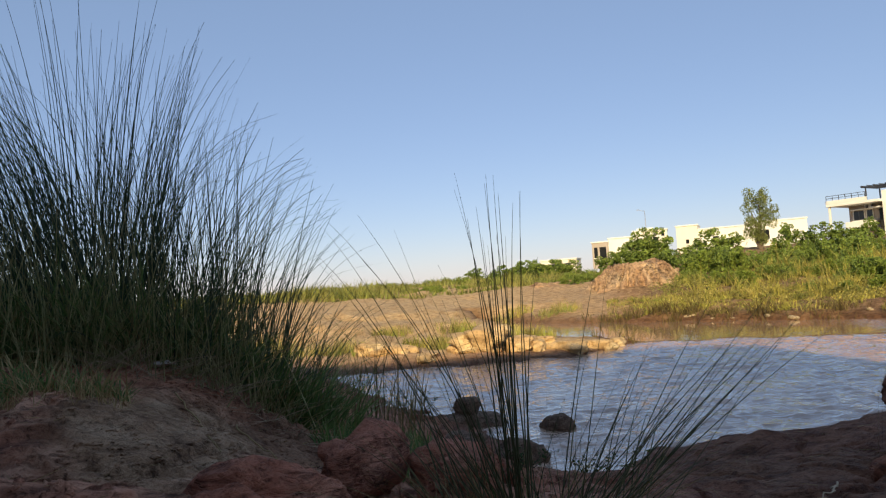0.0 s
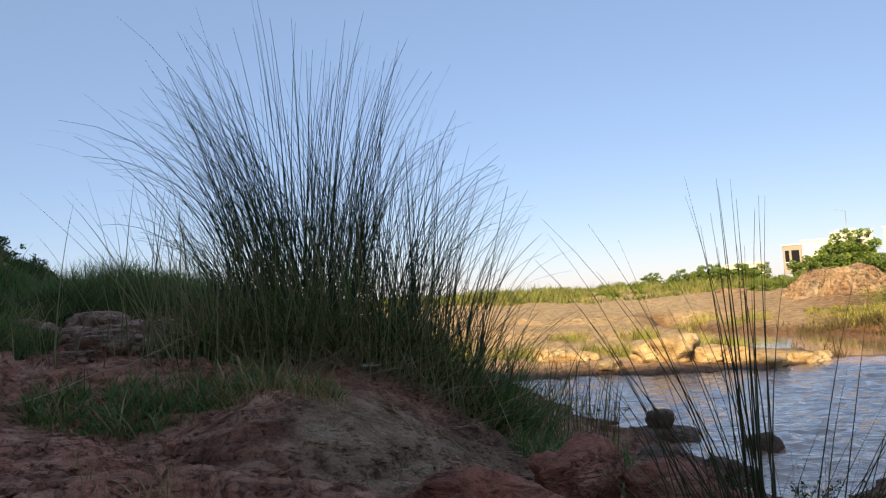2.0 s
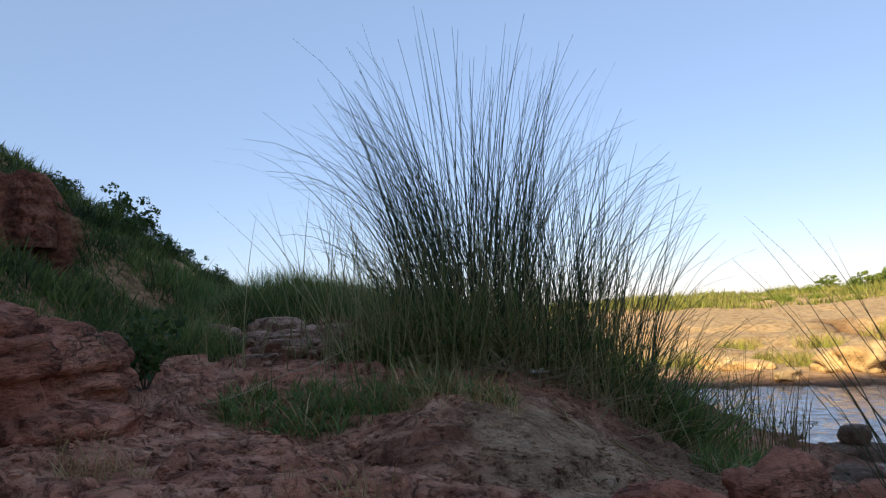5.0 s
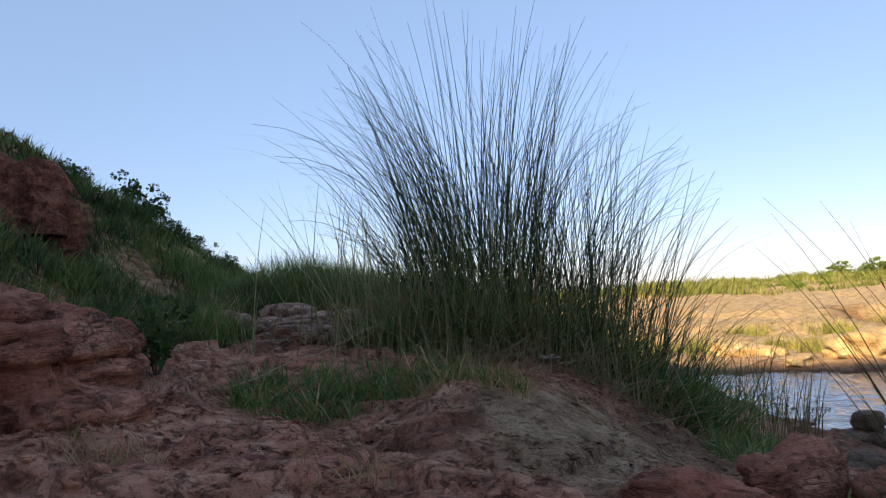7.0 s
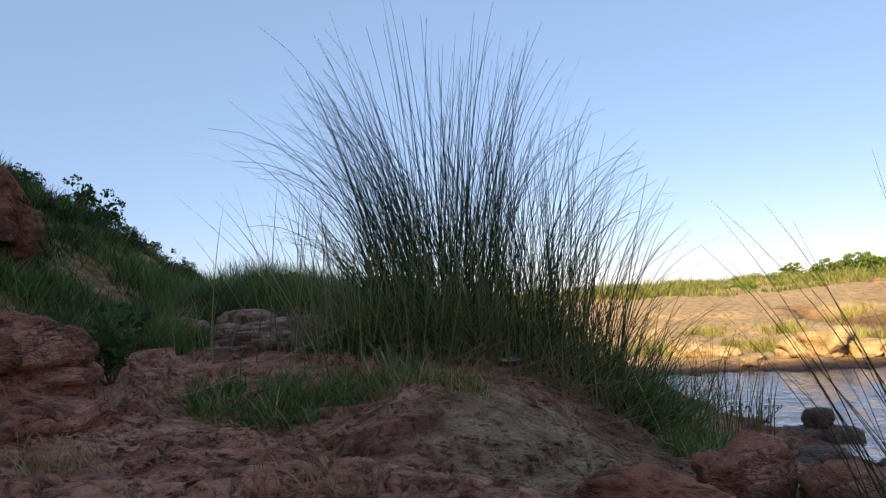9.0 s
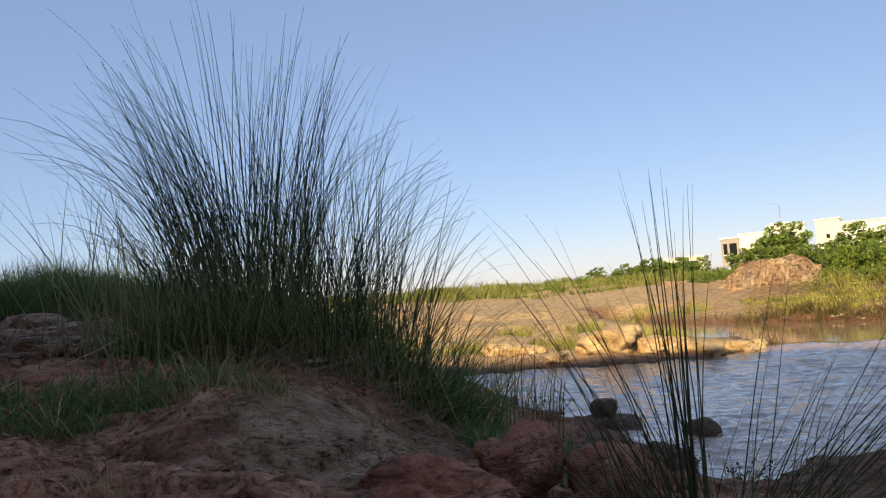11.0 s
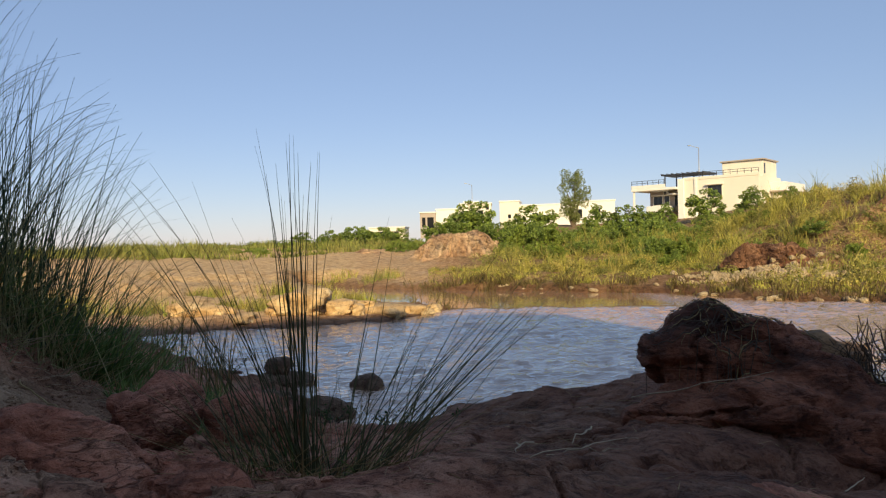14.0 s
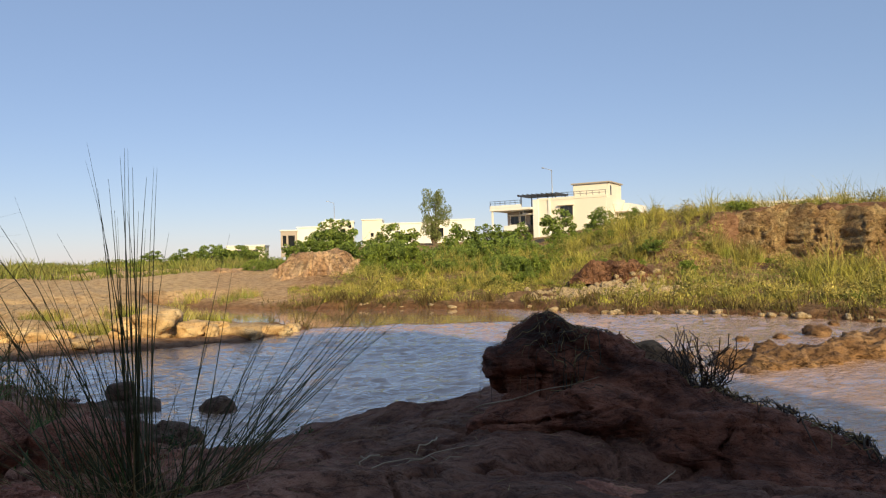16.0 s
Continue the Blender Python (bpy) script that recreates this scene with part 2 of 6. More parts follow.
M_REDCLAY = stony("red_clay_bank", (0.15, 0.08, 0.05), (0.36, 0.205, 0.13), (0.50, 0.33, 0.22), 1.2, False, 0.9, 0.06)
M_HILLSCAR = stony("red_soil_scar", (0.17, 0.062, 0.038), (0.40, 0.165, 0.10), (0.50, 0.26, 0.17), 1.5, False, 0.9, 0.05)
M_CLAY = stony("clay_bank", (0.44, 0.28, 0.17), (0.68, 0.48, 0.32), (0.80, 0.61, 0.43), 0.45, False, 0.9, 0.12, 0.4)
M_STALK = leafy("grass_stalk", (0.022, 0.055, 0.036), (0.115, 0.175, 0.10), (0.14, 0.165, 0.09))
M_BLADE = leafy("green_blade", (0.04, 0.105, 0.03), (0.21, 0.31, 0.085), (0.19, 0.23, 0.08), 0.55, 0.4)
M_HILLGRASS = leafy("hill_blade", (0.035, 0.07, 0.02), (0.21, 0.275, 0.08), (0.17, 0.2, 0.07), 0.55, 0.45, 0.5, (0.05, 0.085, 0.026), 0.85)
M_DRY = leafy("dry_straw", (0.22, 0.145, 0.055), (0.50, 0.37, 0.18), (0.36, 0.25, 0.10), 0.7, 0.2)
M_PALESTEM = leafy("pale_stem", (0.20, 0.21, 0.075), (0.54, 0.49, 0.25), (0.32, 0.3, 0.13), 0.6, 0.3)
M_REED = leafy("reed_stem", (0.03, 0.055, 0.022), (0.14, 0.15, 0.065), (0.16, 0.12, 0.07))
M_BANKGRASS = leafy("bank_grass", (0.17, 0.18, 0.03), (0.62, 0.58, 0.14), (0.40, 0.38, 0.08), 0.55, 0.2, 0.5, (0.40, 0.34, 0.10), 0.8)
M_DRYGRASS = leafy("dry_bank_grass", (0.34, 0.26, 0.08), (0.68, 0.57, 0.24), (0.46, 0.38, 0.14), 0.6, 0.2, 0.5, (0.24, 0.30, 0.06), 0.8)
M_BROWNGRASS = leafy("brown_reed", (0.10, 0.06, 0.025), (0.22, 0.16, 0.06), (0.12, 0.12, 0.04))
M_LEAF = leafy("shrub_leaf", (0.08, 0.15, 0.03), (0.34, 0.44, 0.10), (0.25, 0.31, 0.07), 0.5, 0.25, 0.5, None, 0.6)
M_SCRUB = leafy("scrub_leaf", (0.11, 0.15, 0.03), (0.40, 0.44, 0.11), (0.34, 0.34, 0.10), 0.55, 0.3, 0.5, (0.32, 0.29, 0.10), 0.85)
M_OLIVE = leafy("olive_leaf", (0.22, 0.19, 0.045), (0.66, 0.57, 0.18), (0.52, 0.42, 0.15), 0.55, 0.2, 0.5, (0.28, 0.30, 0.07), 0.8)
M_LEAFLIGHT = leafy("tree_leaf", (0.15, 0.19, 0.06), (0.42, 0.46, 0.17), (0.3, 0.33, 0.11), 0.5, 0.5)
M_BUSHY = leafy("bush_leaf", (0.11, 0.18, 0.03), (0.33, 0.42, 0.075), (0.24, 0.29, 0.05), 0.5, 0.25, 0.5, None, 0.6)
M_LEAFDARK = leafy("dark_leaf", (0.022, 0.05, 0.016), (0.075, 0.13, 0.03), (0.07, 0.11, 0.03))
M_TWIG = plain("twig_bark", (0.09, 0.065, 0.045), 0.9, 0.3, 20)
M_PALETWIG = plain("bleached_twig", (0.40, 0.30, 0.195), 0.8, 0.25, 20)
M_BARK = plain("bark", (0.16, 0.12, 0.085), 0.9, 0.35, 4)


def ground_material():
    m, nt, b = material("ground_soil", 0.92)
    big, mid, fine = noise_of(nt, 0.55, 6, 0.6), noise_of(nt, 3.0, 6, 0.62, (1, 1, 2.5)), noise_of(nt, 34, 5, 0.7)
    soil = ramp(nt, mid, [(0.36, (0.28, 0.108, 0.068)), (0.5, (0.56, 0.258, 0.168)), (0.64, (0.68, 0.375, 0.26))])
    pale = ramp(nt, mid, [(0.34, (0.22, 0.125, 0.072)), (0.5, (0.42, 0.272, 0.17)), (0.64, (0.52, 0.365, 0.24))])
    soil = mix(nt, ramp(nt, big, [(0.52, (0, 0, 0)), (0.66, (0.6, 0.6, 0.6))]), soil, pale)
    soil = mix(nt, attribute(nt, "pale"), soil, pale)
    sand = ramp(nt, mid, [(0.34, (0.40, 0.265, 0.14)), (0.5, (0.59, 0.43, 0.24)), (0.66, (0.68, 0.52, 0.315))])
    green = ramp(nt, mid, [(0.32, (0.12, 0.09, 0.035)), (0.5, (0.30, 0.22, 0.09)), (0.66, (0.50, 0.38, 0.20))])
    # colour of wet mud, also of soil that is only painted darker
    wet_dark = ramp(nt, mid, [(0.3, (0.08, 0.030, 0.014)), (0.7, (0.175, 0.072, 0.036))])
    col = mix(nt, attribute(nt, "sandy"), soil, sand)
    col = mix(nt, attribute(nt, "grassy"), col, green)
    clay = ramp(nt, mid, [(0.32, (0.15, 0.075, 0.045)), (0.5, (0.25, 0.14, 0.085)), (0.68, (0.34, 0.21, 0.135))])
    col = mix(nt, attribute(nt, "clay"), col, clay)
    red = ramp(nt, mid, [(0.34, (0.13, 0.042, 0.024)), (0.5, (0.27, 0.10, 0.055)), (0.66, (0.36, 0.16, 0.095))])
    col = mix(nt, attribute(nt, "red"), col, red)
    col = mix(nt, attribute(nt, "wet_dark"), col, wet_dark)
    col = mix(nt, maths(nt, "MULTIPLY", fine, 0.5), col, (0.42, 0.33, 0.25), "OVERLAY")
    nt.links.new(col, b.inputs["Base Color"])
    grit = ramp(nt, noise_of(nt, 22, 8, 0.78), [(0.37, (0.36, 0.32, 0.30)), (0.46, (0.9, 0.88, 0.86)), (0.58, (1, 1, 1))])
    col = mix(nt, maths(nt, "SUBTRACT", 0.85, maths(nt, "MULTIPLY", attribute(nt, "sandy"), 0.5)), col, grit, "MULTIPLY")
    # shade round clods and in cracks and slits, put into the colour
    clod = ramp(nt, noise_of(nt, 8.0, 7, 0.74, (1, 1.35, 1), 0.6), [(0.40, (0.34, 0.29, 0.27)), (0.455, (0.88, 0.86, 0.84)), (0.62, (1.08, 1.07, 1.05))])
    col = mix(nt, maths(nt, "SUBTRACT", 0.62, maths(nt, "MULTIPLY", maths(nt, "MAXIMUM", attribute(nt, "sandy"), maths(nt, "MAXIMUM", attribute(nt, "pale"), maths(nt, "MAXIMUM", attribute(nt, "clay"), maths(nt, "MULTIPLY", attribute(nt, "wet_dark"), 0.7)))), 0.52)), col, clod, "MULTIPLY")
    gap = maths(nt, "MULTIPLY", cracks(nt, 1.5, (1, 1.8, 1), 0.03), maths(nt, "MULTIPLY", ramp(nt, noise_of(nt, 1.1, 2), [(0.48, (0, 0, 0)), (0.56, (1, 1, 1))]), maths(nt, "SUBTRACT", 1.0, attribute(nt, "sandy"))))
    col = mix(nt, maths(nt, "MULTIPLY", gap, 0.35), col, (0.07, 0.035, 0.02))
    firm = maths(nt, "SUBTRACT", 1.0, maths(nt, "MAXIMUM", attribute(nt, "sandy"), maths(nt, "MULTIPLY", attribute(nt, "pale"), 0.6)))
    slit = maths(nt, "MULTIPLY", ramp(nt, noise_of(nt, 6.0, 5, 0.62, (0.8, 1.8, 1), 0.9), [(0.34, (1, 1, 1)), (0.375, (0, 0, 0))]), firm)
    col = mix(nt, maths(nt, "MULTIPLY", slit, 0.6), col, (0.06, 0.03, 0.018))
    nt.links.new(col, b.inputs["Base Color"])
    nt.links.new(maths(nt, "SUBTRACT", 0.95, maths(nt, "MULTIPLY", attribute(nt, "wet_dark"), 0.12)), b.inputs["Roughness"])
    bump(nt, b, [(slit, -0.6), (gap, -0.4), (mid, 0.9), (fine, 0.35), (clod, 0.5), (noise_of(nt, 11, 5, 0.65), 0.6)], 0.06, 1.0)
    return m


def water_material():
    m, nt, b = material("river_water", 0.06)
    b.inputs["Specular IOR Level"].default_value = 1.0
    b.inputs["IOR"].default_value = 1.5
    silt = noise_of(nt, 0.25, 4, 0.6, (1, 1, 1), 1.0)
    nt.links.new(ramp(nt, silt, [(0.3, (0.33, 0.205, 0.135)), (0.7, (0.47, 0.30, 0.20))]), b.inputs["Base Color"])
    rip = noise_of(nt, 5.0, 3, 0.55, (0.6, 1.3, 1), 0.8)
    small = noise_of(nt, 14.0, 3, 0.6, (0.6, 1.4, 1), 0.5)
    calm = attribute(nt, "calm")
    h = maths(nt, "MULTIPLY", maths(nt, "ADD", maths(nt, "MULTIPLY", rip, 1.0), maths(nt, "MULTIPLY", small, 0.22)), calm)
    n = nt.nodes.new("ShaderNodeBump")
    n.inputs["Strength"].default_value, n.inputs["Distance"].default_value = 1.0, 0.065
    nt.links.new(h, n.inputs["Height"])
    nt.links.new(n.outputs[0], b.inputs["Normal"])
    b.inputs["Coat Weight"].default_value, b.inputs["Coat Roughness"].default_value, b.inputs["Coat IOR"].default_value = 0.55, 0.03, 1.42
    soft_n = nt.nodes.new("ShaderNodeBump")
    soft_n.inputs["Strength"].default_value, soft_n.inputs["Distance"].default_value = 1.0, 0.045
    nt.links.new(h, soft_n.inputs["Height"])
    nt.links.new(soft_n.outputs[0], b.inputs["Coat Normal"])
    return m


M_GROUND, M_WATER = ground_material(), water_material()

# ---- the lie of the land ----
SHORE = [(60, -60), (16, -14), (10, -4), (8, 2), (7.7, 4.7), (8.2, 6.4), (9.0, 8.4), (7.5, 9.8), (5.8, 10.3), (3.9, 9.7), (2.5, 9.3), (1.7, 8.6), (0.9, 9),
         (0.5, 11.3), (-1.1, 14.9), (-2, 17.3), (-3.5, 19.6), (-2.2, 20.6), (0.3, 20.5), (1.8, 20.5), (3.5, 21), (5.9, 22.7), (6.3, 23.8), (4.6, 26.8), (2.6, 34),
         (1.6, 42), (3.5, 40), (6, 35.5), (9.5, 31.8), (12.2, 29.2), (15.3, 25.6), (16.3, 21.3), (18.6, 18.7), (19.7, 16), (20.4, 13.3), (23, 8), (27, 0), (42, -14), (100, -60)]


def from_water(x, y):
    """Metres from the water's edge: positive on land."""
    p = np.array(SHORE, float)
    q = np.roll(p, -1, 0)
    best = np.full(np.shape(x), 1e9)
    inside = np.zeros(np.shape(x), bool)
    for (ax, ay), (bx, by) in zip(p, q):
        dx, dy = bx - ax, by - ay
        t = np.clip(((x - ax) * dx + (y - ay) * dy) / (dx * dx + dy * dy), 0, 1)
        best = np.minimum(best, np.hypot(x - ax - t * dx, y - ay - t * dy))
        if dy:
            inside ^= ((ay > y) != (by > y)) & (x < dx * (y - ay) / dy + ax)
    return np.where(inside, -best, best)


def land(x, y, fine=True):
    """Height of the ground, and shares of sand, grass, pale crust, and wet mud with darkened soil."""
    x, y = np.asarray(x, float), np.asarray(y, float)
    wob = 0.25 * fbm(x * 1.1, y * 1.1, octaves=3, seed=5) * step(0, 12, np.hypot(x, y))
    d = from_water(x, y) + wob
    r, az = np.hypot(x, y), np.arctan2(x, y)
    near = np.clip(step(24, 17, y + 0.4 * np.clip(-x - 4, 0, 5) - 1.2 * np.maximum(0, -x - 9)) * step(12, 10, x + 0.25 * y - 1.5 * np.minimum(y, 0) * 0.3), 0, 1) * step(60, 40, r)
    # this shore: it falls from the hill to the water
    g = 1.34 - 0.115 * np.maximum(x, -9)
    g = g + 0.34 * np.exp(-(((x + 3.3) / 1.7) ** 2 + ((y - 7.5) / 1.5) ** 2)) + 0.15 * np.exp(-(((x + 2.5) / 0.9) ** 2 + ((y - 5.0) / 0.7) ** 2)) + 0.34 * np.exp(-(((x + 1.45) / 0.75) ** 2 + ((y - 7.25) / 0.9) ** 2)) + 0.2 * np.exp(-(((x + 2.55) / 0.6) ** 2 + ((y - 5.95) / 0.7) ** 2)) - 0.15 * np.exp(-(((x + 2.3) / 0.6) ** 2 + ((y - 3.85) / 0.4) ** 2)) - 0.2 * np.exp(-(((x + 2.85) / 0.45) ** 2 + ((y - 4.15) / 0.4) ** 2))
    g = g - 0.3 * np.exp(-(((x + 3.9) / 1.1) ** 2 + ((y - 4.8) / 0.9) ** 2)) - 0.34 * np.exp(-(((x - 0.1) / 1.4) ** 2 + ((y - 4.4) / 0.8) ** 2)) - 0.1 * np.exp(-(((x + 1.2) / 0.8) ** 2 + ((y - 4.1) / 0.35) ** 2)) + 0.6 * np.exp(-(((x + 8.0) / 4.0) ** 2 + ((y - 12.6) / 1.5) ** 2))
    g = g - 0.4 * np.exp(-(((x - 3.35) / 0.75) ** 2 + ((y - 3.55) / 0.3) ** 2))
    slope = (0.235 + 0.12 * step(-0.2, -3, x)) * np.maximum(d, 0) + 0.03
    shore_h = g - 0.16 * np.logaddexp(0, (g - slope) / 0.16)
    back = (16.3 + 14 * step(-13, -32, x)) * step(-5, -19, y - 0.1 * np.minimum(x, 0)) * step(2.4, 0.3, x + 0.2 * y) + 0.5 * fbm(x * 0.1, y * 0.1, seed=3) * step(-5, -14, y) * step(6, 0, x)
    s = (-x - 9.5 - 0.42 * (y - 5)) * 0.92
    left = (16.2 + 8 * step(6, -12, y)) * (1 - np.exp(-np.maximum(s + 1.2, 0) / 17)) * np.exp(-(np.maximum(y - 9, 0) / 13.8) ** 2)
    left = left * (1 + 0.14 * fbm(x * 0.16, y * 0.16, seed=9)) + 0.6 * step(0, 5, s) * fbm(x * 0.3, y * 0.3, seed=31) * step(60, 25, r)
    # a red scar across the hill, steep under a grassy rim
    deg = np.degrees(az)
    brink = 16.4 + 0.34 * fbm(deg * 1.3, r * 0.05, octaves=4, seed=61) + 0.12 * (deg + 55)
    scar = step(-50.6, -53.4, deg) * step(-75, -68, deg) * (y > 0)
    left = left - 1.5 * scar * step(brink - 4.5, brink - 0.5, r) * step(brink + 0.35, brink - 0.35, r)
    shore_h = shore_h + 0.38 * np.exp(-(((x + 2.6) / 0.95) ** 2 + ((y - 7.5) / 0.9) ** 2)) + np.maximum(back, left)
    # the far bank and the sand flat
    low = 0.22 * (1 - np.exp(-np.maximum(d, 0) / 0.25)) + 0.095 * np.clip(d, 0, 15)
    t_up = step(radians(30), radians(43), az)
    gully = fbm(x * 0.55, y * 0.55, octaves=4, seed=4)
    cliff = np.exp(-((np.degrees(az) - 53) / 7.5) ** 4 - ((r - 38) / 6) ** 4)
    edge = d + (1.0 + 0.6 * cliff) * gully
    terrace = 2.6 * t_up * ((1 - cliff) * step(6, 16, edge) + cliff * step(12.2, 14.2, edge)) + 2.6 * step(30, 75, d) * step(radians(10), radians(20), az)
    slump = np.exp(-(((x - 19.8) / 3.6) ** 2 + ((y - 26.0) / 2.6) ** 2))
    terrace = terrace + slump * (0.75 * step(5.2, 6.4, edge) + 0.25 * np.abs(gully))
    flat_h = 0.13 * (1 - np.exp(-np.maximum(d, 0) / 0.5)) + 0.042 * np.clip(d, 0, 30)
    flat_h = flat_h + 0.35 * step(31, 32.2, y + 1.6 * gully - 0.25 * x) + 0.3 * step(38, 39.5, y + 2.2 * gully)
    sandy_side = np.where((x < 1.6 + (42 - np.minimum(y, 42)) * 0.23), 1.0, 0.0) * (y > 18)
    sandy_side = np.where(y > 42, step(11, 4, x - (y - 42) * 0.12), sandy_side)
    sand_h = flat_h + 0.14 * fbm(x * 0.35, y * 0.35, seed=8) * step(0.5, 4, d)
    far_h = sandy_side * sand_h + (1 - sandy_side) * (low + terrace)
    h = near * shore_h + (1 - near) * far_h
    h = np.where(d < 0, -0.08 + 0.35 * np.maximum(d, -2.5), h)
    if fine:
        k = step(0, 0.6, d)
        dome = np.exp(-(((x + 2.1) / 1.5) ** 2 + ((y - 5.9) / 1.6) ** 2))
        layered = (1 - 0.7 * dome) * fbm(x * 0.9, y * 0.9, octaves=3, seed=12)
        h = h + k * near * ((1 - 0.6 * dome) * 0.05 * fbm(x * 2.2, y * 2.2, octaves=4, seed=2) + 0.06 * layered + 0.008 * fbm(x * 7, y * 7, octaves=3, seed=22) * step(11, 7, r))
        q = 0.12
        f = h / q + 1.1 * fbm(x * 0.8, y * 0.8, octaves=4, seed=14)
        rocky = near * step(-0.1, 0.35, fbm(x * 0.5, y * 0.5, octaves=3, seed=15) + 0.15) * step(16, 10, r) * k * (1 - 0.9 * dome) * (0.3 + 0.7 * step(0.9, -0.4, x))
        h = h + rocky * q * 0.85 * (step(0.46, 0.58, f - np.floor(f)) - (f - np.floor(f)))
        plate = np.abs(vnoise(x * 2.6 + 0.8 * vnoise(x * 2, y * 2, seed=64), y * 3.4, seed=63))
        firm = near * k * step(12, 8, r) * (0.25 + 0.75 * step(0.9, -0.4, x)) * (1 - np.exp(-(((x + 2.2) / 1.2) ** 2 + ((y - 6.0) / 1.5) ** 2)))
        h = h - firm * 0.05 * np.exp(-(plate / 0.035) ** 2) + firm * 0.012 * np.sign(vnoise(x * 3.1, y * 4.1, seed=65)) * step(0, 0.08, plate)
        crack = np.abs(vnoise(x * 1.7 + 0.6 * vnoise(x * 3, y * 3, seed=6), y * 1.7, seed=7))
        h = h - k * near * step(14, 8, r) * 0.07 * np.exp(-(crack / 0.06) ** 2)
        h = h + k * (1 - near) * 0.10 * fbm(x * 0.8, y * 0.8, octaves=4, seed=20) * step(400, 100, r)
    # a darker brown band on the right of the pale dome
    brown_band = np.exp(-(((x + 1.3 + 0.35 * (y - 6.6)) / 0.5) ** 2 + ((y - 6.7) / 1.1) ** 2))
    clay = np.clip(np.maximum(cliff * step(10.5, 12, edge) * step(17.5, 15, edge), 1.3 * slump) * 1.4, 0, 1) * (1 - near) + near * np.clip(1.3 * brown_band, 0, 0.9)
    red = np.clip(1.6 * scar * near * step(brink - 1.0, brink - 0.5, r) * step(brink + 0.45, brink + 0.2, r) + (1 - near) * 0.75 * slump * np.exp(-((edge - 5.9) / 0.7) ** 2), 0, 1)
    open_sand = np.maximum(sandy_side, 0.85 * step(radians(17), radians(12), az) * step(75, 60, r))
    sandy = (1 - near) * np.maximum(open_sand, 0.12)
    grassy = (1 - near) * (1 - open_sand) * 0.8 + near * step(-2.5, 1.0, s) * 0.85
    grassy = np.where(r > 75, 0.85, grassy)
    pale = near * np.clip((1.7 + 0.8 * fbm(x * 1.6, y * 1.6, octaves=4, seed=66)) * np.exp(-(((x + 2.0) / 0.8) ** 2 + ((y - 5.3) / 1.35) ** 2)) * step(-2.75, -2.35, x + 0.3 * (y - 4.6)), 0, 1)
    wet_dark = np.where(d < 1.2, 1 - np.clip(d, 0, 1.2) / 1.2, 0) * 0.8
    # hollow beside the grass: its shade is painted in through this share
    wet_dark = np.maximum(wet_dark, 0.75 * near * np.exp(-(((x + 2.85) / 0.4) ** 2 + ((y - 4.2) / 0.35) ** 2)))
    # soil gets darker towards +x, well back from the water too
    wet_dark = np.maximum(wet_dark, near * 0.75 * step(-0.2, 1.6, x - 0.1 * y) * step(14, 10, y))
    return h, np.clip(sandy, 0, 1), np.clip(grassy, 0, 1), np.clip(pale, 0, 1), np.clip(wet_dark, 0, 1), np.clip(clay, 0, 1), red


AZ = np.concatenate([np.arange(-66, 10, 0.2), np.arange(10, 66, 0.28), np.arange(66, 294, 4.0)])
RAD = np.concatenate([[0.0005], np.geomspace(0.6, 2.4, 50), np.geomspace(2.43, 24, 330), np.geomspace(24.3, 150, 160), np.geomspace(155, 4500, 30)])
_a, _r = np.meshgrid(np.radians(AZ), RAD)
LAND = land(np.sin(_a) * _r, np.cos(_a) * _r)


def heights(x, y, layer=0):
    """The ground's height (or another of its layers) at places, from the same grid as the ground."""
    x, y = np.asarray(x, float), np.asarray(y, float)
    az = np.mod(np.degrees(np.arctan2(x, y)) + 66, 360) - 66
    i = np.interp(az, np.append(AZ, 294), np.arange(len(AZ) + 1))
    j = np.interp(np.hypot(x, y), RAD, np.arange(len(RAD)))
    i0, j0 = np.floor(i).astype(int), np.minimum(np.floor(j).astype(int), len(RAD) - 2)
    fi, fj = i - i0, j - j0
    i0, i1 = i0 % len(AZ), (i0 + 1) % len(AZ)
    g = LAND[layer]
    return (g[j0, i0] * (1 - fi) + g[j0, i1] * fi) * (1 - fj) + (g[j0 + 1, i0] * (1 - fi) + g[j0 + 1, i1] * fi) * fj


def polar(az, r):
    return r * math.sin(radians(az)), r * math.cos(radians(az))


def height(x, y):
    return float(heights(np.array([x]), np.array([y]))[0])


def build_ground():
    az, r = AZ, RAD
    A, R = np.meshgrid(np.radians(az), r)
    x, y = np.sin(A) * R, np.cos(A) * R
    h, sandy, grassy, pale, wet_dark, clay, red = LAND
    n, k = len(r), len(az)
    i, j = np.meshgrid(np.arange(n - 1), np.arange(k), indexing="ij")
    j2 = (j + 1) % k
    f = np.stack([i * k + j, (i + 1) * k + j, (i + 1) * k + j2, i * k + j2], -1).reshape(-1, 4)[:, ::-1]
    q = [int(np.searchsorted(az, w)) for w in (-66, 24, 114, 204)]
    f = np.concatenate([f, [q[::-1]]])      # closes the middle
    ob = mesh_from("ground", np.stack([x, y, h], -1).reshape(-1, 3), f, M_GROUND)
    for name, val in (("sandy", sandy), ("grassy", grassy), ("pale", pale), ("wet_dark", wet_dark), ("clay", clay), ("red", red)):
        ob.data.attributes.new(name, "FLOAT", "POINT").data.foreach_set("value", val.ravel().astype(np.float32))
    return tagged(ob, "reddish soil and pale sand of a river valley", "ground", kind="structure")


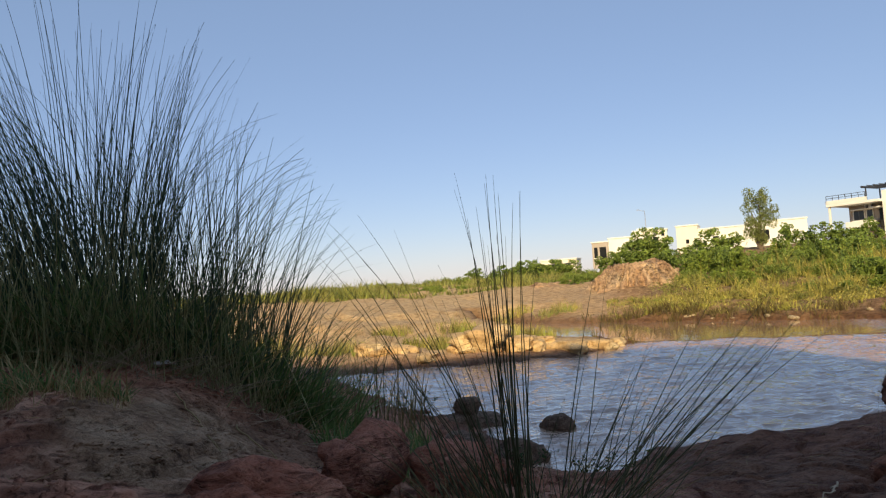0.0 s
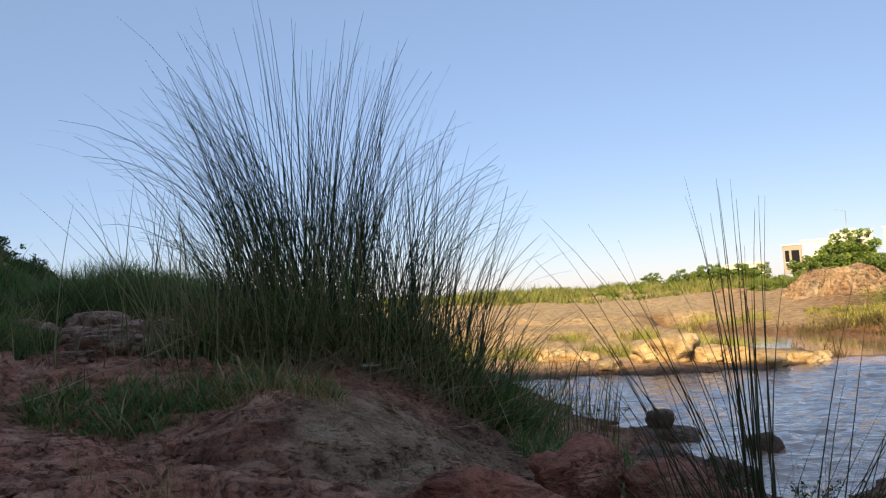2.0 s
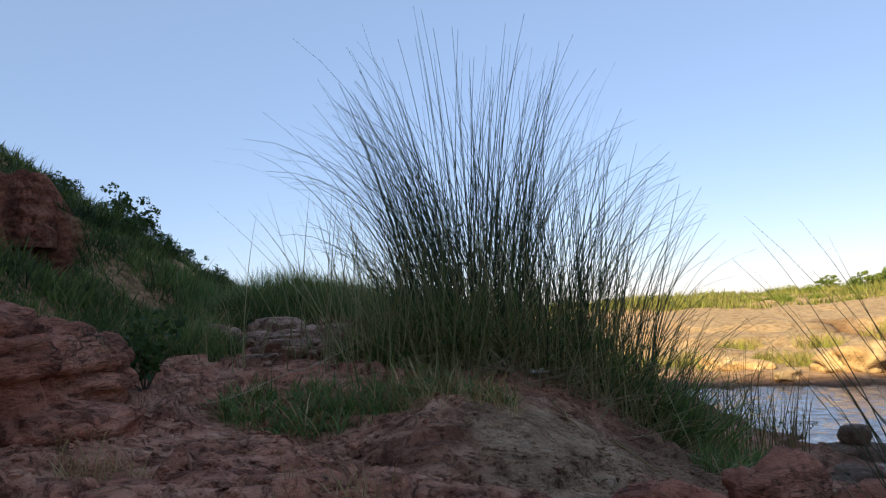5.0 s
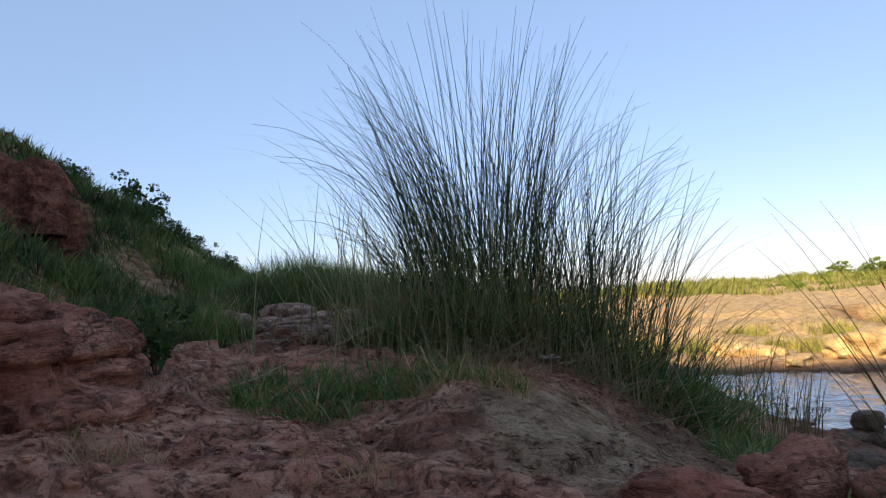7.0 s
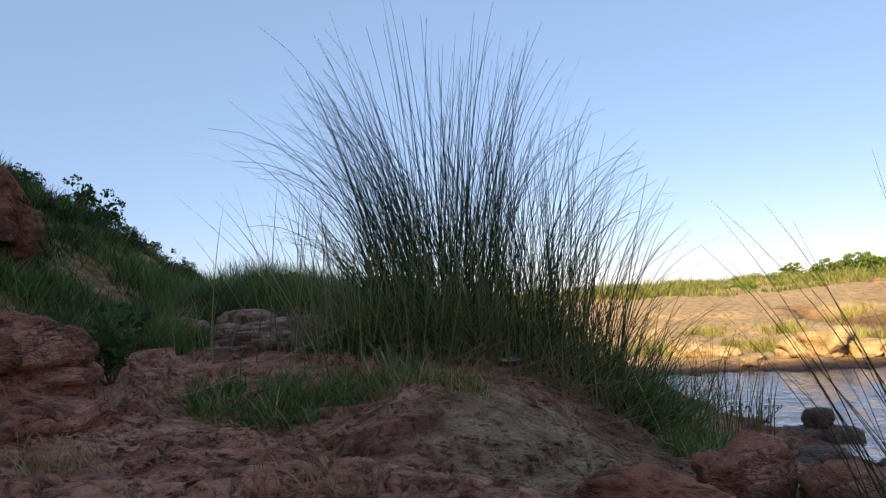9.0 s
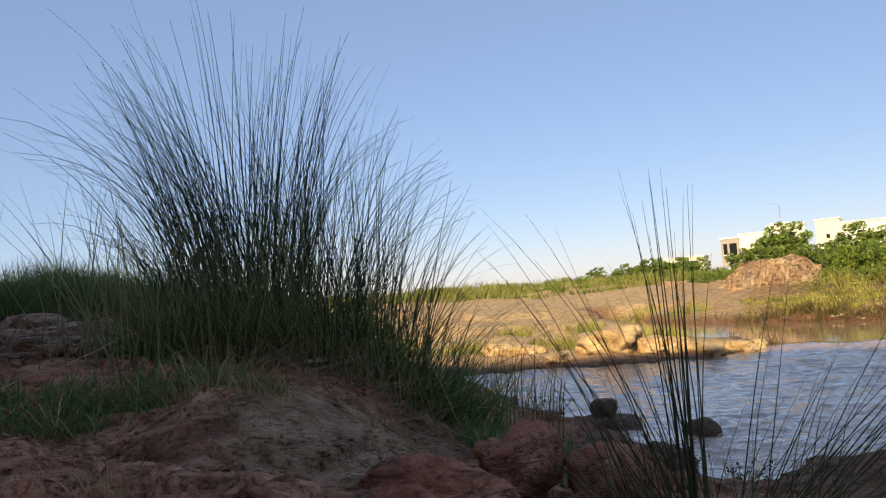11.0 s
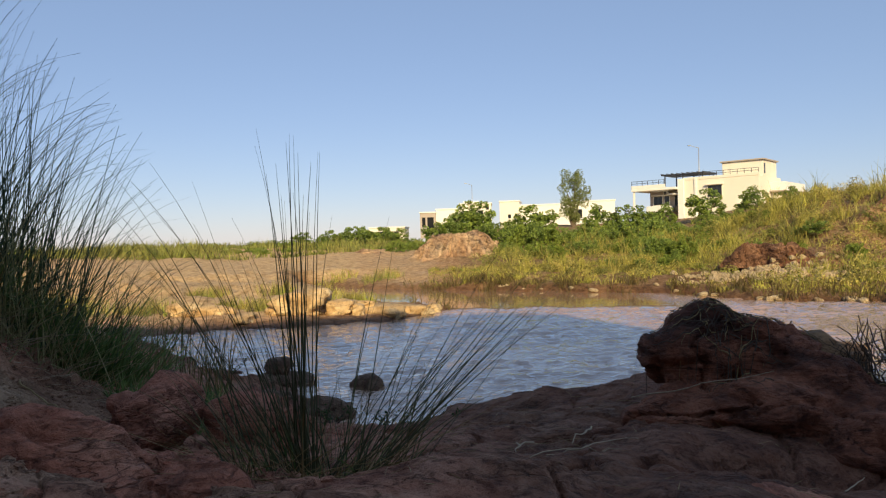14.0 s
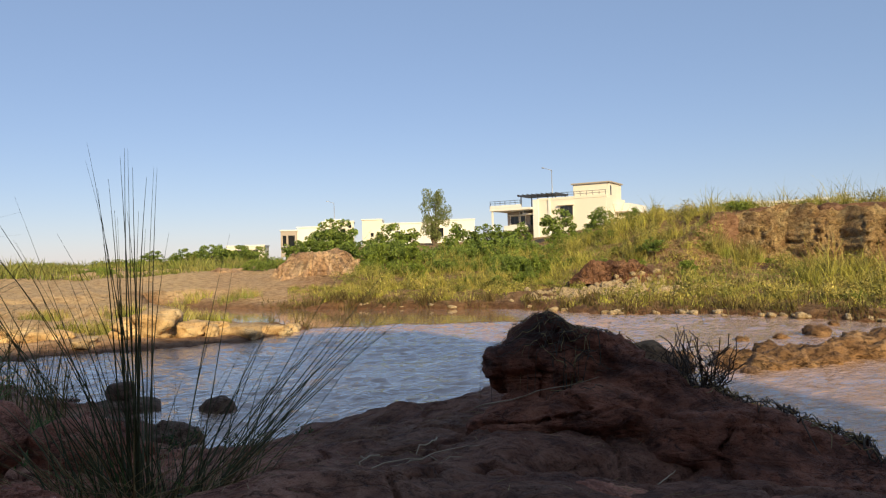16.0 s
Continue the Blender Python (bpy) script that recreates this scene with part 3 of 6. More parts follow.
def build_water():
    az = np.concatenate([np.arange(-30, 70, 0.26), np.arange(70, 330, 5.0)])
    r = np.concatenate([[0.02, 3.0], np.geomspace(6.5, 46, 460), [60, 110]])
    A, R = np.meshgrid(np.radians(az), r)
    x, y = np.sin(A) * R, np.cos(A) * R
    pool = step(0.0, 1.6, y - 22.4 + 0.35 * (x - 6.5) + 0.5 * vnoise(x, y, seed=3)) * step(15.5, 13, x + 0.5 * vnoise(x * 0.7, y * 0.7, seed=4))
    calm = 1 - 0.97 * pool
    gust = 0.75 + 0.4 * vnoise(x * 0.35, y * 0.35, seed=44) + 0.8 * np.exp(-((y - 21.6 + 0.35 * (x - 6.5)) / 1.3) ** 2) * step(6, 9, x)
    warp = 0.5 * vnoise(x * 0.7, y * 0.7, seed=45)
    z = 0.03 * (1 - np.abs(vnoise(x * 1.3 + warp, y * 2.6, seed=41)) * 1.6) + 0.022 * vnoise(x * 3.6, y * 6.4 + warp, seed=42) + 0.012 * vnoise(x * 7, y * 12, seed=43)
    z = z * calm * gust * step(60, 40, R)
    n, k = x.shape
    i, j = np.meshgrid(np.arange(n - 1), np.arange(k), indexing="ij")
    j2 = (j + 1) % k
    f = np.stack([i * k + j, (i + 1) * k + j, (i + 1) * k + j2, i * k + j2], -1).reshape(-1, 4)[:, ::-1]
    ob = mesh_from("water", np.stack([x, y, z], -1).reshape(-1, 3), f, M_WATER)
    ob.data.attributes.new("calm", "FLOAT", "POINT").data.foreach_set("value", calm.ravel().astype(np.float32))
    return tagged(ob, "shallow rippling silty river water", "river", kind="structure")


build_ground()
build_water()


# ---- rocks ----
def rock_mesh(size, seed, subdiv=4, rough=0.2, ledge=0.03, flat=0.0, freq=1.0):
    """A weathered stone about the origin, size metres across each way."""
    b = bmesh.new()
    bmesh.ops.create_icosphere(b, subdivisions=subdiv, radius=0.5)
    co = np.array([v.co[:] for v in b.verts])
    n = co / np.linalg.norm(co, axis=1)[:, None]
    p = np.sign(n) * np.abs(n) ** 0.72
    p = p / np.maximum(1e-6, np.linalg.norm(p, axis=1)[:, None]) * (0.5 + 0.10 * (np.linalg.norm(p, axis=1)[:, None] - 1))
    k = 2.2 * freq
    d = fbm(p[:, 0] * k + seed * 3.1, p[:, 1] * k, p[:, 2] * k, octaves=5, seed=seed, gain=0.52)
    p = p + n * (rough * d)[:, None]
    lay = vnoise(p[:, 2] * 9 + 0.7 * fbm(p[:, 0] * 3, p[:, 1] * 3, seed=seed + 5), p[:, 0] * 0.8, p[:, 1] * 0.8, seed=seed + 3)
    p[:, :2] = p[:, :2] * (1 + ledge * lay)[:, None]
    if flat:
        p[:, 2] = np.where(p[:, 2] > 0.5 - flat, 0.5 - flat + (p[:, 2] - 0.5 + flat) * 0.35, p[:, 2])
    p = p * np.array(size)
    for v, c in zip(b.verts, p):
        v.co = c
    return b


def rock(name, at, size, seed, mat, label, category="rock", group="", turn=0.0, tip=(0, 0), subdiv=4, **kw):
    ob = part(name, rock_mesh(size, seed, subdiv, **kw), mat, None, label, True)
    ob.matrix_world = pose(*at, tip[0], tip[1], turn)
    return tagged(ob, category=category, group=group)


def outcrop(name, lumps, seed, mat, label, voxel=0.045, amount=0.07, ledge=0.05, layers=9.0):
    """Lumps of rock (place, size, turn, tip) grown into one mass, then weathered into layers."""
    b = bmesh.new()
    for at, size, turn, tip in lumps:
        bmesh.ops.create_icosphere(b, subdivisions=4, radius=0.5, matrix=pose(*at, tip, 0, turn) @ Matrix.Diagonal((*size, 1)))
    ob = part(name, b, mat)
    mod = ob.modifiers.new("grow", "REMESH")
    mod.mode, mod.voxel_size = "VOXEL", voxel
    bpy.context.view_layer.update()
    me = bpy.data.meshes.new_from_object(ob.evaluated_get(bpy.context.evaluated_depsgraph_get()))
    ob.modifiers.clear()
    ob.data = me
    b = bmesh.new()
    b.from_mesh(me)
    for _ in range(2):
        bmesh.ops.smooth_vert(b, verts=b.verts, factor=0.5, use_axis_x=True, use_axis_y=True, use_axis_z=True)
    b.normal_update()
    co = np.array([v.co[:] for v in b.verts])
    no = np.array([v.normal[:] for v in b.verts])
    d = fbm(co[:, 0] * 1.8, co[:, 1] * 1.8, co[:, 2] * 2.4, octaves=5, seed=seed, gain=0.5)
    z = co[:, 2] - 0.12 * co[:, 0] + 0.10 * fbm(co[:, 0] * 1.2, co[:, 1] * 1.2, seed=seed + 2)
    lay = vnoise(z * layers, co[:, 0] * 0.6, co[:, 1] * 0.6, seed=seed + 3)
    lay = np.sign(lay) * np.abs(lay) ** 0.6
    pit = -np.maximum(0, vnoise(co[:, 0] * 3.4, co[:, 1] * 3.4, co[:, 2] * 4.5, seed=seed + 8) - 0.35)
    crack = np.abs(vnoise(co[:, 0] * 1.3 + 0.3 * d, co[:, 1] * 1.3, co[:, 2] * 2.6, seed=seed + 6))
    mid = fbm(co[:, 0] * 6.5, co[:, 1] * 6.5, co[:, 2] * 9.0, octaves=4, seed=seed + 11, gain=0.55)
    chunk = vnoise(co[:, 0] * 3.1, co[:, 1] * 3.1, co[:, 2] * 5.0, seed=seed + 12)
    chunk = np.sign(chunk) * np.abs(chunk) ** 0.4
    move = 0.28 * amount * mid + 0.2 * amount * chunk + amount * d + ledge * lay * (0.25 + 0.75 * (1 - np.abs(no[:, 2]))) + 0.15 * pit - 0.07 * np.exp(-(crack / 0.05) ** 2)
    for k, deep in ((2.0, 0.5), (4.5, 0.16)):
        seam = np.abs(vnoise(co[:, 0] * k + 0.5 * d, co[:, 1] * k, (co[:, 2] + 0.25 * co[:, 0]) * k * 2.6, seed=seed + 21))
        move = move - deep * amount * np.exp(-(seam / 0.07) ** 2)
    for v, c in zip(b.verts, co + no * move[:, None]):
        v.co = c
    b.to_mesh(me)
    b.free()
    for p in me.polygons:
        p.use_smooth = True
    return tagged(ob, label, "rock")


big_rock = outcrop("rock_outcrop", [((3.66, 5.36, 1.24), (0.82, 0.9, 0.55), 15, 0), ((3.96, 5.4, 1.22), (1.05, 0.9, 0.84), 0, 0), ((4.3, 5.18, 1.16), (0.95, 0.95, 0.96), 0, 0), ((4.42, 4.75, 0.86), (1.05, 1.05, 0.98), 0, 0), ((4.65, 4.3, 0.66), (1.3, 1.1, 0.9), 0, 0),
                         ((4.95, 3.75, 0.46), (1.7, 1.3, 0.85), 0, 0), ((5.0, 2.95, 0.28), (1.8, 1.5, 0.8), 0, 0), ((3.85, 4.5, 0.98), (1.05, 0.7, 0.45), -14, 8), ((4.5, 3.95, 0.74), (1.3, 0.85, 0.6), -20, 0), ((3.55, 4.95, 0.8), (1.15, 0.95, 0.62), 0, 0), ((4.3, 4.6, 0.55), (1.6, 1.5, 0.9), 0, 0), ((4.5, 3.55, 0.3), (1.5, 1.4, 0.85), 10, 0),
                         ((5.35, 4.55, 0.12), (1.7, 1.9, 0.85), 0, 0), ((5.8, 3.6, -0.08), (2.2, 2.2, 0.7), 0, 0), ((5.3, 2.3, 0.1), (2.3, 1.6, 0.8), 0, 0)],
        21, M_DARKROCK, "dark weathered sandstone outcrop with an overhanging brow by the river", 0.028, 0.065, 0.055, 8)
outcrop("rock_slab", [((-0.88, 3.62, 1.14), (1.2, 0.7, 0.74), -20, 0), ((-0.42, 3.38, 1.04), (1.3, 0.75, 0.62), -32, 0), ((-0.9, 3.1, 1.02), (1.3, 0.9, 0.55), -15, 0), ((-0.1, 2.95, 0.9), (1.2, 0.8, 0.5), -30, 0)],
        33, M_SLAB, "long cracked slab of layered red sandstone underfoot", 0.022, 0.06, 0.05, 14)
outcrop("rock_shelf", [((2.3, 2.9, 0.72), (1.9, 0.9, 0.62), 8, 0), ((3.2, 2.5, 0.62), (1.8, 1.1, 0.6), -10, 0), ((1.3, 2.7, 0.75), (1.5, 0.9, 0.5), 5, 0)],
        37, M_SLAB, "low dark sandstone shelf with rounded edges", 0.035, 0.04, 0.03, 12)
ledge_rock = outcrop("rock_ledge", [((-5.15, 2.9, 2.22), (1.5, 1.5, 0.95), 20, 0), ((-5.35, 3.75, 2.15), (1.2, 1.3, 0.85), 40, 0), ((-5.5, 3.1, 1.7), (2.0, 2.4, 0.9), 30, 0), ((-4.6, 3.3, 1.75), (1.0, 1.3, 0.65), 20, 0), ((-6.3, 3.5, 2.1), (1.6, 2.2, 1.2), 0, 0), ((-4.2, 2.5, 1.55), (1.2, 0.9, 0.6), 10, 0)],
        14, M_ROCK, "layered red sandstone ledge below a grassy hill", 0.024, 0.07, 0.1, 12)
outcrop("rock_slab", [((-2.8, 3.02, 1.48), (1.2, 0.8, 0.52), 10, 0), ((-3.3, 2.7, 1.49), (1.2, 0.8, 0.5), -15, 0)], 52, M_ROCK, "broken red sandstone slab with rough edges", 0.03, 0.045, 0.035, 14)


def bluff(name, az, foot, z0, z1, lean, mat, seed, label, flute=0.2, grain=0.1, arch=0.15, n=240, rows=44, wave=1.0):
    """A raw earth face along a bearing az (degrees), at range foot(deg): grooved by rain, with a broken brink, closed behind."""
    deg = np.linspace(az[0], az[1], n)
    rng0 = np.array([foot(c) for c in deg])
    along = np.radians(deg) * rng0
    t = (deg - az[0]) / (az[1] - az[0])
    swell = np.clip(np.minimum(t, 1 - t) / arch, 0, 1) ** 0.6
    top = z0 + (z1 - z0) * swell * (1 + 0.10 * fbm(along * 1.3, 0 * along, seed=seed)) + 0.05 * fbm(along * 6, 0 * along, seed=seed + 1)
    grid = []
    for i in range(rows + 1):
        v = i / rows
        z = z0 + (top - z0) * v
        groove = np.abs(vnoise(along * 1.7 * wave + 0.25 * vnoise(along * 2, z * 2, seed=seed + 4), z * 0.22, seed=seed + 2))
        fine = np.abs(vnoise(along * 5.0 * wave, z * 1.3, seed=seed + 3))
        out = flute * (groove - 0.4) * 1.5 + 0.45 * flute * fine + grain * fbm(along * 5.0 * wave, z * 5.0 * wave, octaves=4, seed=seed + 5)
        r = rng0 + lean * (top - z0) * v ** 1.4 - out * (0.25 + 0.75 * math.sin(math.pi * min(1, v * 0.95 + 0.05)))
        grid.append((r, z))
    for back, down in ((0.5, 0.0), (1.3, 0.06), (1.6, 3.0)):
        grid.append((rng0 + lean * (top - z0) + back, np.maximum(top - down, z0 - 1)))
    a = np.radians(deg)
    v = np.stack([np.stack([r * np.sin(a), r * np.cos(a), z], -1) for r, z in grid])
    k = len(grid)
    i, j = np.meshgrid(np.arange(k - 1), np.arange(n - 1), indexing="ij")
    f = np.stack([i * n + j, i * n + j + 1, (i + 1) * n + j + 1, (i + 1) * n + j], -1).reshape(-1, 4)
    ob = mesh_from(name, v.reshape(-1, 3), f, mat)
    return tagged(ob, label, "earth bank")


def bank_range(deg):
    """The range at which the terrace's edge begins, on a bearing."""
    r = np.arange(18, 50, 0.1)
    d = from_water(r * math.sin(radians(deg)), r * math.cos(radians(deg)))
    return float(r[np.argmax(d > 12.0)])


EDGE_AZ = np.arange(43, 66, 1.0)
EDGE_R = np.convolve(np.pad([bank_range(c) for c in EDGE_AZ], 2, "edge"), np.ones(5) / 5, "valid")
bluff("clay_cliff", (45.2, 63), lambda c: np.interp(c, EDGE_AZ, EDGE_R) + 0.25 * math.sin(c * 1.9), 0.9, 4.25, 0.3, M_CLIFF, 71, "crumbling yellowish clay cliff above the far bank", 0.24, 0.17, 0.08)
bluff("bank_scar", (35.0, 41.8), lambda c: 32.6 + 0.25 * math.sin(c * 2.2), 0.85, 1.85, 0.35, M_REDCLAY, 73, "raw reddish earth of a collapsed bank", 0.2, 0.13, 0.3)
bluff("hill_scar", (-70, -51.3), lambda c: 16.15 + 0.12 * (c + 55) + 0.2 * math.sin(c * 1.3), 4.15, 5.85, 0.4, M_HILLSCAR, 75, "red soil scar in the grassy hillside", 0.16, 0.08, 0.12, 260, 40, 1.6)
rock("boulder", (-0.62, 5.05, 1.15), (0.56, 0.5, 0.5), 3, M_ROCK, "rounded reddish sandstone boulder on the sandy shore", turn=15, freq=0.8)
rock("boulder", (0.10, 5.05, 1.05), (0.6, 0.55, 0.5), 8, M_ROCK, "blocky reddish boulder beside a rounded one", turn=-30)
rock("boulder", (0.28, 5.9, 0.72), (0.6, 0.5, 0.34), 9, M_DARKROCK, "small dark boulder low on the shore", turn=40)
for (x, y, z, sx, sy, sz, k) in ((-7.2, 8.9, 1.95, 1.1, 0.8, 0.5, 61), (-6.6, 8.4, 1.88, 0.9, 0.7, 0.42, 62), (-7.9, 9.7, 1.98, 0.9, 0.8, 0.45, 63), (-6.5, 9.4, 1.85, 0.7, 0.5, 0.4, 64), (-5.9, 8.0, 1.8, 0.8, 0.5, 0.3, 65), (-7.6, 8.1, 1.98, 0.7, 0.6, 0.42, 66), (-6.0, 9.0, 1.82, 0.5, 0.4, 0.3, 67), (-5.6, 7.35, 1.8, 0.8, 0.5, 0.34, 68), (-5.15, 7.7, 1.8, 0.6, 0.45, 0.3, 69), (-6.3, 7.8, 1.8, 0.7, 0.5, 0.36, 60), (-5.9, 7.0, 1.8, 0.5, 0.4, 0.26, 59), (-5.45, 6.75, 1.8, 0.75, 0.5, 0.3, 58), (-5.0, 7.1, 1.8, 0.6, 0.42, 0.28, 57), (-5.3, 6.2, 1.8, 0.45, 0.3, 0.2, 56), (-6.9, 8.0, 1.8, 0.6, 0.45, 0.35, 55), (-7.1, 9.6, 1.8, 0.7, 0.5, 0.4, 54)):
    rock("boulder", (x, y, height(x, y) + 0.2 * sz), (sx * 0.85, sy * 0.85, sz * 1.0), k, M_PALEROCK, "pale weathered sandstone boulder among grass", group="pale boulders on the slope", turn=k * 37 % 180, flat=0.15)

# stones in the river
rock("stone", (0.34, 11.95, 0.33), (0.42, 0.4, 0.42), 31, M_WETROCK, "dark square stone perched on a flat rock in the river", "stone", "stones in the river", flat=0.2, rough=0.1)
rock("stone", (0.35, 12.1, 0.04), (1.25, 0.9, 0.36), 34, M_WETROCK, "flat dark rock at the water's edge", "stone", "stones in the river", turn=25, rough=0.1)
rock("stone", (1.72, 11.35, 0.03), (0.58, 0.42, 0.36), 32, M_WETROCK, "dark rounded stone standing in shallow water", "stone", "stones in the river", rough=0.1)
rock("stone", (0.95, 9.45, 0.06), (0.72, 0.5, 0.42), 33, M_WETROCK, "dark rounded stone standing in shallow water", "stone", "stones in the river", turn=25)
rock("stone", (0.2, 10.4, 0.1), (0.9, 0.6, 0.3), 38, M_WETROCK, "flat dark rock at the water's edge", "stone", "stones in the river", turn=60)
rock("stone", (10.75, 9.35, 0.0), (0.4, 0.3, 0.24), 39, M_WETROCK, "dark rounded stone standing in shallow water", "stone", "stones in the river", rough=0.1)

# the sand bar
SPIT = ((1.45, 22.3, 0.55, 1.9, 1.5, 1.0, 35), (2.35, 22.0, 0.35, 0.9, 0.8, 0.6, 36), (2.9, 21.9, 0.25, 0.6, 0.5, 0.5, 42), (3.75, 21.8, 0.2, 1.5, 0.8, 0.5, 43), (4.75, 22.3, 0.15, 1.0, 0.7, 0.42, 44), (5.5, 22.9, 0.1, 0.7, 0.5, 0.4, 45),
        (0.6, 22.5, 0.35, 0.8, 0.7, 0.5, 46), (-1.4, 22.6, 0.35, 1.5, 0.8, 0.5, 47), (-2.2, 23.4, 0.4, 1.0, 0.8, 0.5, 48), (-0.4, 21.5, 0.2, 1.1, 0.7, 0.4, 49), (3.2, 22.9, 0.3, 0.8, 0.6, 0.4, 50), (5.05, 22.0, 0.1, 0.5, 0.4, 0.3, 51))
for x, y, z, sx, sy, sz, k in SPIT:
    rock("boulder", (x, y, z), (sx, sy, sz), k, M_SANDROCK, "pale sunlit sandstone boulder on a sand bar", group="boulders on the sand bar", turn=k * 53 % 180, flat=0.12)
outcrop("rock_islet", [((12.6, 9.9, 0.0), (3.4, 1.6, 0.62), 10, 0), ((14.6, 9.6, 0.05), (3.0, 1.5, 0.8), 0, 0), ((16.8, 9.2, 0.0), (3.0, 1.8, 0.8), -10, 0), ((11.2, 10.1, 0.0), (1.2, 0.8, 0.5), 0, 0)], 44, M_ISLET, "low sunlit rock islet in the river", 0.06, 0.17, 0.09, 7)
for x, y, z, s, k in ((9.9, 10.2, 0.12, 1.1, 71), (8.9, 10.0, 0.2, 1.7, 72), (16.2, 12.3, 0.1, 0.9, 73), (17.6, 11.6, 0.05, 0.6, 74), (15.2, 12.5, 0.0, 0.5, 75), (14.2, 12.8, 0.0, 0.5, 76), (18.5, 13.6, 0.05, 0.5, 77)):
    rock("stone", (x, y, z), (s * 0.8, s * 0.55, s * 0.4), k, M_ISLET, "brown sunlit stone standing in the river", "stone", "stones by the islet", turn=k * 31 % 180, subdiv=3)

# stones along the far bank
base_stone = rock("stone", (10.7, 31.3, 0.1), (0.5, 0.4, 0.32), 81, M_RUBBLE, "pale rounded stone at the far waterline", "stone", "stones along the far bank", subdiv=3)
q = np.array(SHORE[28:36])
k = 0
while k < 46:
    i = RNG.integers(0, len(q) - 1)
    f = RNG.uniform()
    x, y = q[i] * (1 - f) + q[i + 1] * f + RNG.normal(0, 0.25, 2)
    if i < 3 and RNG.uniform() < 0.7:
        continue
    sc = RNG.uniform(0.25, 0.85)
    copy_thing(base_stone, pose(x, y, 0.03 + 0.06 * sc, RNG.uniform(-15, 15), RNG.uniform(-15, 15), RNG.uniform(0, 360)) @ Matrix.Diagonal((sc, sc, sc * 0.8, 1)))
    k += 1
k = 0
base_rubble = rock("stone", (19.5, 25.0, height(19.5, 25.0)), (0.45, 0.36, 0.3), 83, M_RUBBLE, "pale stone in the rubble of a collapsed bank", "stone", "rubble of the collapsed bank", subdiv=3)
while k < 290:
    x, y = polar(RNG.normal(38.3, 3.0), RNG.normal(31.2, 0.9))
    sc = RNG.uniform(0.3, 0.95) ** 1.3
    copy_thing(base_rubble, pose(x, y, height(x, y) + 0.03, *RNG.uniform(-25, 25, 2), RNG.uniform(0, 360)) @ Matrix.Diagonal((sc, sc, sc, 1)))
    k += 1


def mound(at, size, seed):
    """A heap of clay, gullied by rain."""
    n = 90
    u, v = np.meshgrid(np.linspace(-1, 1, n), np.linspace(-1, 1, n))
    rr = np.hypot(u, v)
    an = np.arctan2(v, u)
    top = np.clip(1.0 - rr, 0, 1)
    h = np.minimum(top * 1.9, 1.0) ** 1.1 * (0.82 + 0.18 * fbm(u * 2, v * 2, seed=seed))
    gul = np.abs(vnoise(an * 8.0 + 0.5 * vnoise(u * 4, v * 4, seed=seed), rr * 0.8, seed=seed + 1))
    h = h - 0.34 * np.exp(-(gul / 0.2) ** 2) * step(0.0, 0.35, top) * step(1.0, 0.55, top * 1.5)
    h = h + 0.09 * fbm(u * 9, v * 9, octaves=4, seed=seed + 2) * step(0, 0.2, top)
    x, y = u * size[0] / 2, v * size[1] / 2
    i, j = np.meshgrid(np.arange(n - 1), np.arange(n - 1), indexing="ij")
    f = np.stack([i * n + j, i * n + j + 1, (i + 1) * n + j + 1, (i + 1) * n + j], -1).reshape(-1, 4)
    ob = mesh_from("earth_mound", np.stack([x, y, h * size[2] - 0.25], -1).reshape(-1, 3), f, M_CLAY)
    ob.matrix_world = pose(*at, 0, 0, 0)
    return tagged(ob, "heap of eroded sandy clay on the far bank", "mound")


mound((13.2, 48.0, 0.5), (8.6, 8.4, 2.75), 5)
mound((18.5, 55.0, 1.2), (8.0, 7.0, 1.9), 15)
mound((9.0, 56.0, 1.2), (7.0, 6.0, 0.9), 25)


# ---- grass of the near shore ----
def on_land(bx, by, ox, oy, sink=0.04):
    z0 = height(ox, oy)
    return np.stack([bx, by, heights(bx + ox, by + oy) - z0 - sink], 1)


def disc(n, power=0.5):
    a, r = RNG.uniform(0, 2 * np.pi, n), RNG.uniform(0, 1, n) ** power
    return np.cos(a) * r, np.sin(a) * r, r


def stuff(ob):
    return tagged(ob, kind="stuff")


